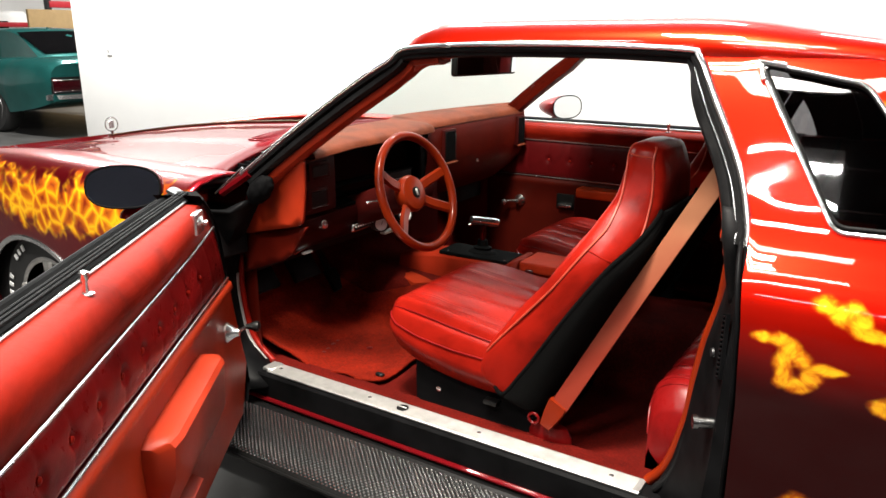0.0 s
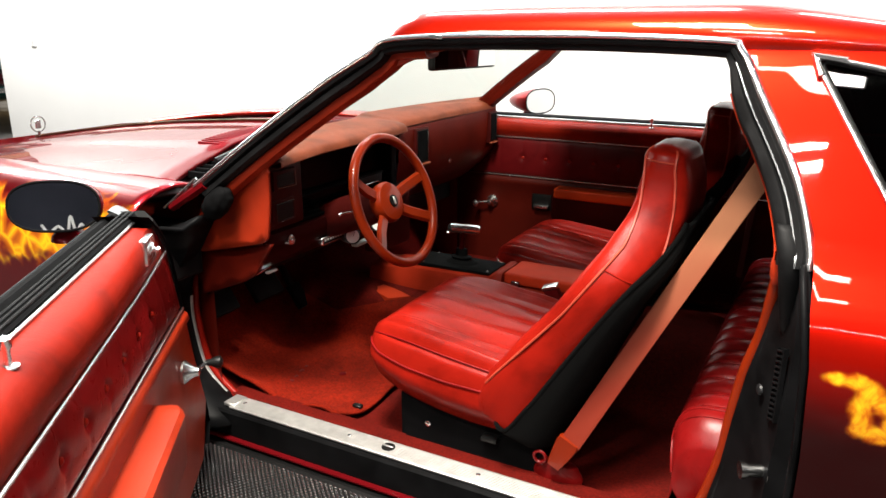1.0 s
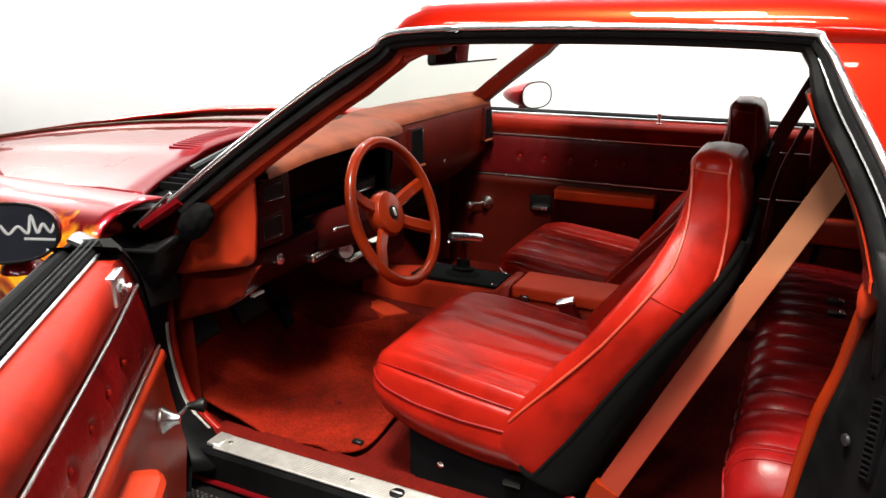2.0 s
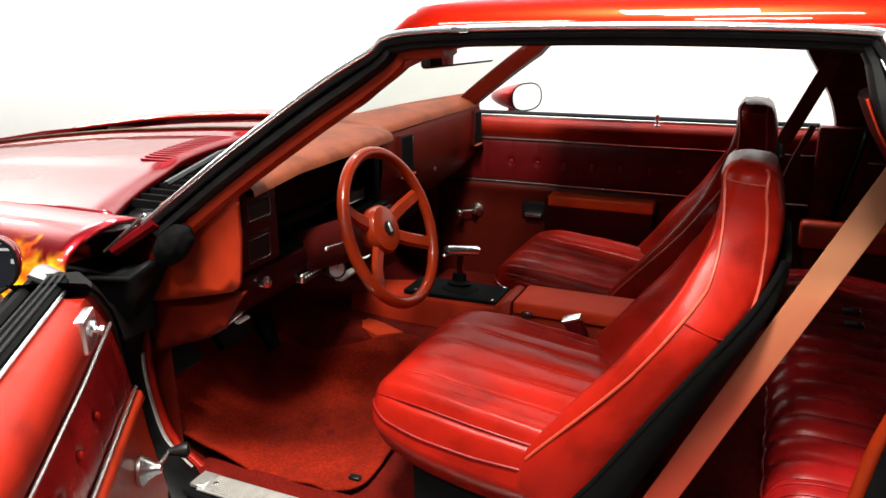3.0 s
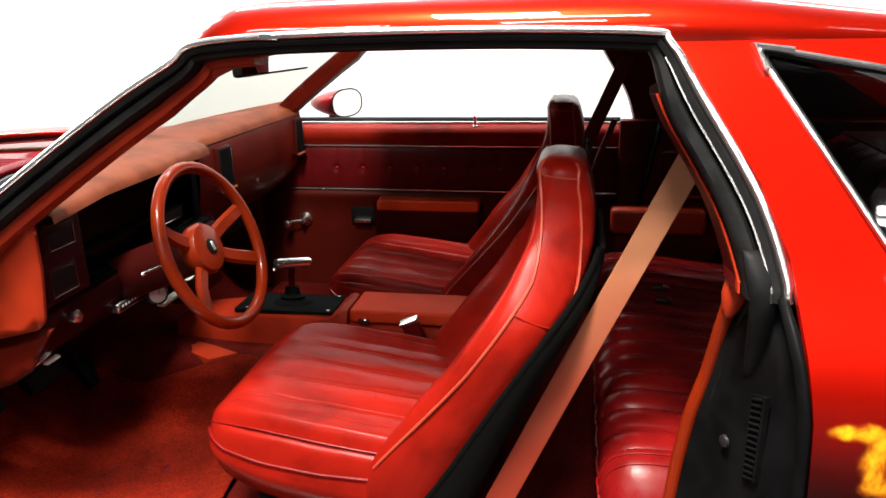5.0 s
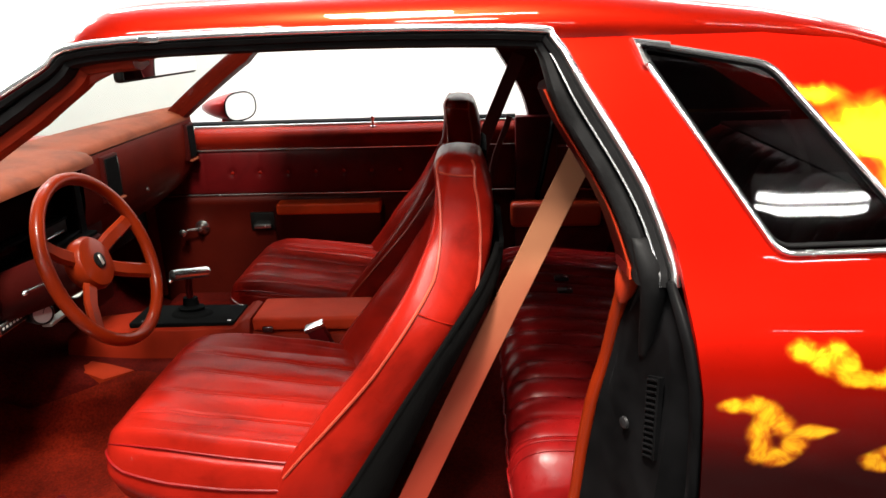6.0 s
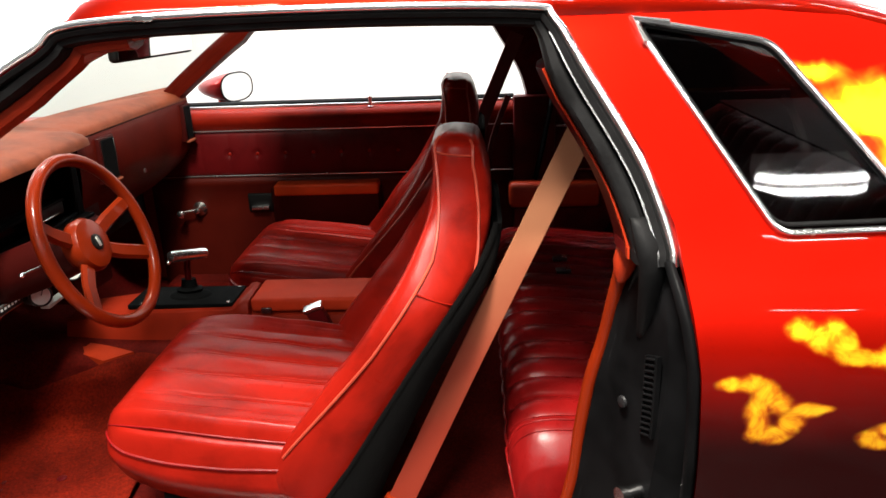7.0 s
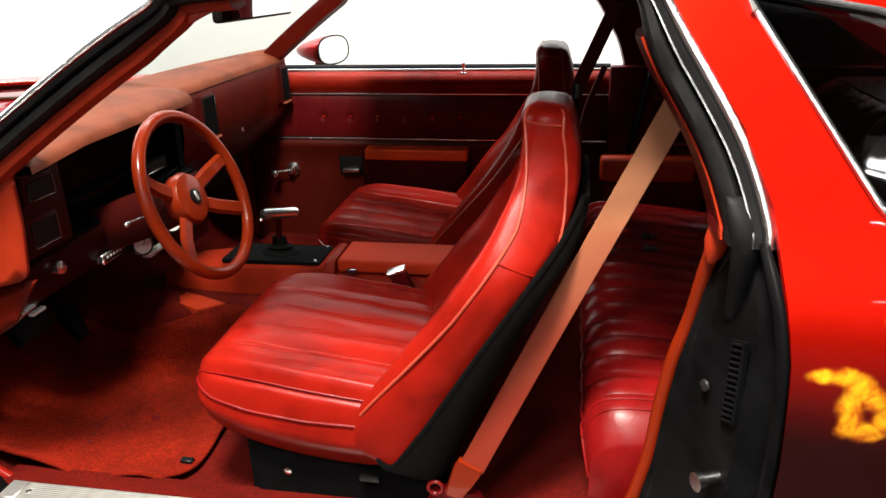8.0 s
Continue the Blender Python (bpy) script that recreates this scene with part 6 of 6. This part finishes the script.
# ---- belts ----
def strap(path, w, name, mat, parent, label, ref):
    return part(name, sweep(glide(path, 8), rect_section(w, 0.003, 0.001), ref), mat, parent, label)


belt = thing("seat_belt", (-0.685, 1.575, 0.345), "tan webbing shoulder belt hanging beside the front seat", "seat belt", "seat belts")
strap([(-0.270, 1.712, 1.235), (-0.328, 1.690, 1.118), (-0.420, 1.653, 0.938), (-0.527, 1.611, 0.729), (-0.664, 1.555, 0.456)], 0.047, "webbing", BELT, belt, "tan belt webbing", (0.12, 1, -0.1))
part("sleeve", loft([[Vector((-0.668, 1.556, 0.458)) + Vector((u * 0.86 - h * 0.42, v, -u * 0.4 - h * 0.9)) for u, v in ((-w, -0.009), (w, -0.009), (w + 0.003, 0), (w, 0.009), (-w, 0.009), (-w - 0.003, 0))] for h, w in ((-0.005, 0.0235), (0.010, 0.0250), (0.040, 0.0215), (0.075, 0.0150))]), WHEEL_RED, belt, "red moulded belt anchor sleeve")
part("retractor", loft([[Vector((-0.70 + math.cos(a) * r * 1.3, 1.585 + math.sin(a) * r * 0.45, 0.335 + h)) for a in np.linspace(0, 2 * math.pi, 16, endpoint=False)] for r, h in ((0.045, 0), (0.047, 0.02), (0.036, 0.045), (0.015, 0.052))]), HIDE_MID, belt, "red retractor cover")
part("anchor_ring", sweep([(-0.735 + 0.014 * math.cos(a), 1.558, 0.40 + 0.014 * math.sin(a)) for a in np.linspace(0, 2 * math.pi, 16, endpoint=False)], disc_section(0.004, 6), (0, 1, 0), True), HIDE_MID, belt)
belt2 = thing("seat_belt", (-0.50, 2.90, 0.60), "dark red shoulder belt behind the passenger's seat", "seat belt", "seat belts")
strap([(-0.375, 2.925, 1.20), (-0.44, 2.93, 1.05), (-0.50, 2.93, 0.90), (-0.58, 2.94, 0.60)], 0.045, "webbing", BELT_DARK, belt2, "dark red belt webbing", (0.1, -1, 0.1))
strap([(-0.405, 2.95, 1.0), (-0.47, 2.95, 0.80), (-0.5, 2.95, 0.45)], 0.02, "webbing", BELT_DARK, belt2, "dark red belt webbing", (0.1, -1, 0.1))
bkl = thing("belt_buckle", (-0.93, 2.14, 0.55), "dark red belt buckle with a chrome top", "belt buckle")
m = Matrix.Translation((-0.925, 2.135, 0.575)) @ Matrix.Rotation(radians(-20), 4, "Y") @ Matrix.Rotation(radians(12), 4, "X")
part("body", box((-0.022, -0.012, -0.05), (0.022, 0.012, 0.022), 0.005, 2, None, m), HIDE_DARK, bkl)
part("cap", box((-0.025, -0.014, 0.018), (0.025, 0.014, 0.030), 0.004, 2, None, m), CHROME, bkl, "chrome buckle cap")

# ---- inside mirror ----
m = Matrix.Translation((-1.275, 2.222, 1.248)) @ Matrix.Rotation(radians(-11.5), 4, "Z") @ Matrix.Rotation(radians(2), 4, "Y")
rv = part("rearview_mirror", box((-0.014, -0.155, -0.034), (0.010, 0.155, 0.034), 0.012, 3, None, m), BLACK, car, "black rearview mirror")
part("mirror_glass", box((0.0095, -0.146, -0.027), (0.0115, 0.146, 0.027), 0.0, 1, None, m), MIRROR, rv)
part("stem", tube([(-1.285, 2.27, 1.25), (-1.31, 2.265, 1.29), (-1.30, 2.26, 1.335)], 0.008, 8), BLACK, rv)

# ---- floor mat ----
rows = []
for i in range(34):
    x = -2.0 + 0.72 * i / 33
    row = []
    wide = lerp_table([(-2.0, 0.445), (-1.65, 0.463), (-1.50, 0.495), (-1.38, 0.528), (-1.30, 0.515), (-1.28, 0.49)], x)
    for j in range(30):
        y = 1.572 + wide * j / 29
        z = lerp_table(tub, x) + tunnel(y) + 0.030 + 0.016 * min(1, max(0, (-1.5 - x) / 0.2))
        z += 0.005 * noise.noise((x * 9, y * 9, 0)) + 0.012 * math.exp(-((y - 1.572) / 0.03) ** 2) * (1 + math.sin(x * 22))
        corner = 0.055 * max(0.0, (1.66 - y) / 0.09) ** 2 * (i / 33) ** 10
        row.append((x + 0.02 * noise.noise((y * 4, 1, 0)) - corner, y, z))
    rows.append(row)
mat_ob = thing("floor_mat", (-1.5, 1.8, 0.31), "worn bright red carpet floor mat with stains", "floor mat")
solid(part("mat", loft(rows, False), MAT, mat_ob, "worn red pile", 80), 0.008, 0)
part("hole", lathe([(0.011, 0), (0.008, 0.0015)], (-1.458, 1.794, lerp_table(tub, -1.458) + 0.036), (0, 0, 1), 12), HIDE_DARK, mat_ob, "dark worn spot")
part("hole", box((-1.316, 1.640, 0.334), (-1.288, 1.656, 0.3425), 0.002, 1), BLACK, mat_ob, "torn slit")
part("grommet", lathe([(0.010, 0), (0.010, 0.004), (0.004, 0.004)], (-1.431, 2.047, 0.420), (0.1, -0.85, 0.5), 14), BLACK, mat_ob)
# faded embroidered letters as plain bars
for k, (x, y, h) in enumerate(((-1.553, 1.672, 0.006), (-1.560, 1.698, 0.009), (-1.569, 1.735, 0.010), (-1.575, 1.765, 0.007), (-1.582, 1.812, 0.008), (-1.590, 1.845, 0.009))):
    part("faded_letter", box((-0.007, -h, 0), (0.007, h, 0.010), 0.002, 1, None, Matrix.Translation((x, y, lerp_table(tub, x) + 0.030)) @ Matrix.Rotation(radians(12 - 9 * (k % 3)), 4, "Z")), HIDE_DARK, mat_ob, "faded dark embroidered letter")

# ---- green car behind the partition ----
gc = thing("parked_car", (-10.4, 5.78, floor_z(-10.4)), "teal classic coupe parked behind the partition", "car")
gz = 0.145
GYC = 5.78
gp = [(-12.9, 0.70, 0.55, 0.80), (-12.6, 0.86, 0.35, 0.86), (-11.9, 0.90, 0.30, 0.90), (-11.0, 0.92, 0.28, 0.92), (-10.2, 0.93, 0.28, 0.93), (-9.5, 0.935, 0.30, 0.95), (-9.0, 0.92, 0.36, 0.95), (-8.72, 0.89, 0.42, 0.93), (-8.60, 0.86, 0.46, 0.89)]
rings = []
for x, w, lo, hi in glide4(gp, 14):
    for ax in (-9.93, -12.3):
        if abs(x - ax) < 0.46:
            lo = max(lo, 0.14 + math.sqrt(0.2116 - (x - ax) ** 2))
    rr = []
    for s, z in ((-1, 0.0), (-1.0, 0.25), (-1.03, 0.5), (-1.0, 0.78), (-0.93, 0.92), (-0.8, 1.0), (0, 1.03), (0.8, 1.0), (0.93, 0.92), (1.0, 0.78), (1.03, 0.5), (1.0, 0.25), (1, 0)):
        rr.append((x, GYC + s * w, gz + lo + (hi - lo) * z))
    rings.append(rr)
part("body", loft(rings), GREEN, gc, "teal metallic car body", 50)
gr = [(-11.3, 0.74, 0.93), (-10.9, 0.68, 1.18), (-10.5, 0.64, 1.28), (-10.0, 0.63, 1.29), (-9.65, 0.64, 1.22), (-9.3, 0.68, 1.06), (-9.0, 0.72, 0.93)]
rings = [[(x, GYC - w, gz + 0.90), (x, GYC - w + 0.06 * (z - 0.9) / 0.4, gz + z - 0.03), (x, GYC - w + 0.12, gz + z), (x, GYC, gz + z + 0.02), (x, GYC + w - 0.12, gz + z), (x, GYC + w, gz + 0.90)] for x, w, z in glide4(gr, 4)]
part("greenhouse", loft(rings), GREEN, gc, "teal roof", 40)
part("rear_window", loft([[(x, GYC + s * 0.60, gz + z + 0.028 - 0.02 * s * s) for s in np.linspace(-1, 1, 9)] for x, z in ((-9.70, 1.235), (-9.5, 1.15), (-9.25, 1.035), (-9.12, 0.985))], False), DARK_GLASS, gc, "dark rear window")
part("side_window", loft([[(x, GYC - 0.70 + 0.06 * t, gz + 0.95 + 0.26 * t) for t in (0, 0.5, 1)] for x in (-11.1, -10.7, -10.25)], False), DARK_GLASS, gc)
for sg in (-1, 1):
    tl = part("tail_light", box((-8.612, GYC + sg * 0.62 - 0.25, gz + 0.57), (-8.585, GYC + sg * 0.62 + 0.25, gz + 0.70), 0.015), LENS, gc, "dark red tail light")
    part("bezel", sweep([(-8.585, GYC + sg * 0.62 + a, gz + b) for a, b in ((-0.25, 0.57), (0.25, 0.57), (0.25, 0.70), (-0.25, 0.70))], rect_section(0.010, 0.012, 0.003), (1, 0, 0), True), PEWTER, tl, "thin bright lamp bezel")
part("tail_panel", box((-8.625, GYC - 0.88, gz + 0.54), (-8.594, GYC + 0.88, gz + 0.74), 0.02), BLACK, gc, "black recessed tail panel")
part("deck_lip", sweep([(-8.60 - 0.10 * abs(s) ** 4, GYC + s * 0.84, gz + 0.885 - 0.03 * s ** 4) for s in np.linspace(-1, 1, 13)], rect_section(0.05, 0.03, 0.01), (0, 0, 1)), GREEN, gc, "teal ducktail lip")
part("rear_bumper", loft([[(-8.62, GYC + s * 0.93, gz + 0.475), (-8.52 - 0.14 * s ** 4, GYC + s * 0.93, gz + 0.48), (-8.51 - 0.14 * s ** 4, GYC + s * 0.93, gz + 0.53), (-8.62, GYC + s * 0.93, gz + 0.54)] for s in np.linspace(-1, 1, 17)]), CHROME, gc, "chrome rear bumper")
for x in (-9.93, -12.3):
    for sg in (-1, 1):
        wz = floor_z(x) + 0.33
        tw = part("wheel", lathe([(0.2, -0.1), (0.30, -0.11), (0.33, -0.06), (0.33, 0.06), (0.30, 0.11), (0.2, 0.1)], (x, GYC + sg * 0.80, wz), (0, 1, 0), 30), TYRE, gc, "black tyre")
        part("rim", lathe([(0.205, 0.09), (0.2, 0.105), (0.19, 0.06), (0.17, 0.06), (0.05, 0.075), (0.03, 0.10), (0.02, 0.1)], (x, GYC + sg * 0.80, wz), (0, sg, 0), 24), CHROME, tw, "chrome wheel")

# distant clutter behind the teal car
bx = thing("cardboard_panel", (-12.6, 7.9, floor_z(-12.6)), "tall brown cardboard panel leaning in the back", "panel")
part("sheet", box((-12.66, 6.96, floor_z(-12.6)), (-12.6, 9.4, 1.77), 0.01), CARD, bx)
rk = thing("storage_rack", (-13.2, 8.9, floor_z(-13.2)), "red steel storage rack against the back", "rack")
for y in (7.66, 10.2):
    part("post", box((-13.25, y - 0.04, floor_z(-13.2)), (-13.15, y + 0.04, 2.9), 0.005), STEEL_GREY, rk)
for z in (1.88, 2.55):
    part("beam", box((-13.26, 7.66, z - 0.055), (-13.14, 10.25, z + 0.055), 0.008), STEEL_RED, rk)
va = thing("parked_van", (-14.3, 7.0, floor_z(-14.3)), "white vehicle parked at the far end", "van")
part("body", box((-15.3, 6.0, 0.45), (-13.9, 7.70, 1.78), 0.12, 3), WHITE, va)
part("tail_band", box((-13.91, 7.1, 1.50), (-13.87, 7.68, 1.58), 0.01), STEEL_RED, va, "red tail band")
part("window", box((-13.905, 6.15, 1.25), (-13.89, 7.3, 1.6), 0.01), DARK_GLASS, va)
for y in (6.2, 7.25):
    part("wheel", lathe([(0.2, -0.1), (0.32, -0.1), (0.32, 0.1), (0.2, 0.1)], (-14.3, y, floor_z(-14.3) + 0.32), (0, 1, 0), 20), TYRE, va)

# sign on the wall behind, as plain shapes
sg_ = thing("wall_sign", (1.6, -7.8, 1.2), "white script sign as plain strokes on a dark wall", "sign")
for path in ([(3.1, 1.35), (2.9, 1.95), (2.55, 2.05), (2.7, 1.65), (2.35, 1.45), (2.6, 1.30)], [(2.3, 1.45), (2.1, 1.75), (1.9, 1.5), (1.75, 1.75), (1.6, 1.5), (1.4, 1.75), (1.25, 1.5), (1.1, 2.0), (1.0, 1.5), (0.75, 1.7), (0.5, 1.5), (0.3, 1.75)], [(3.0, 1.18), (2.0, 1.25), (0.9, 1.35)]):
    part("stroke", sweep(glide([(1.5 + (x - 1.5) * 0.45, -7.78, 1.05 + (z - 1.5) * 0.45) for x, z in path], 6), rect_section(0.035, 0.03, 0.01)), WHITE, sg_)
for k in range(7):
    part("letter_bar", box((1.9 - 0.07 * k, -7.8, 0.78), (1.945 - 0.07 * k, -7.77, 0.84), 0.005), WHITE, sg_)
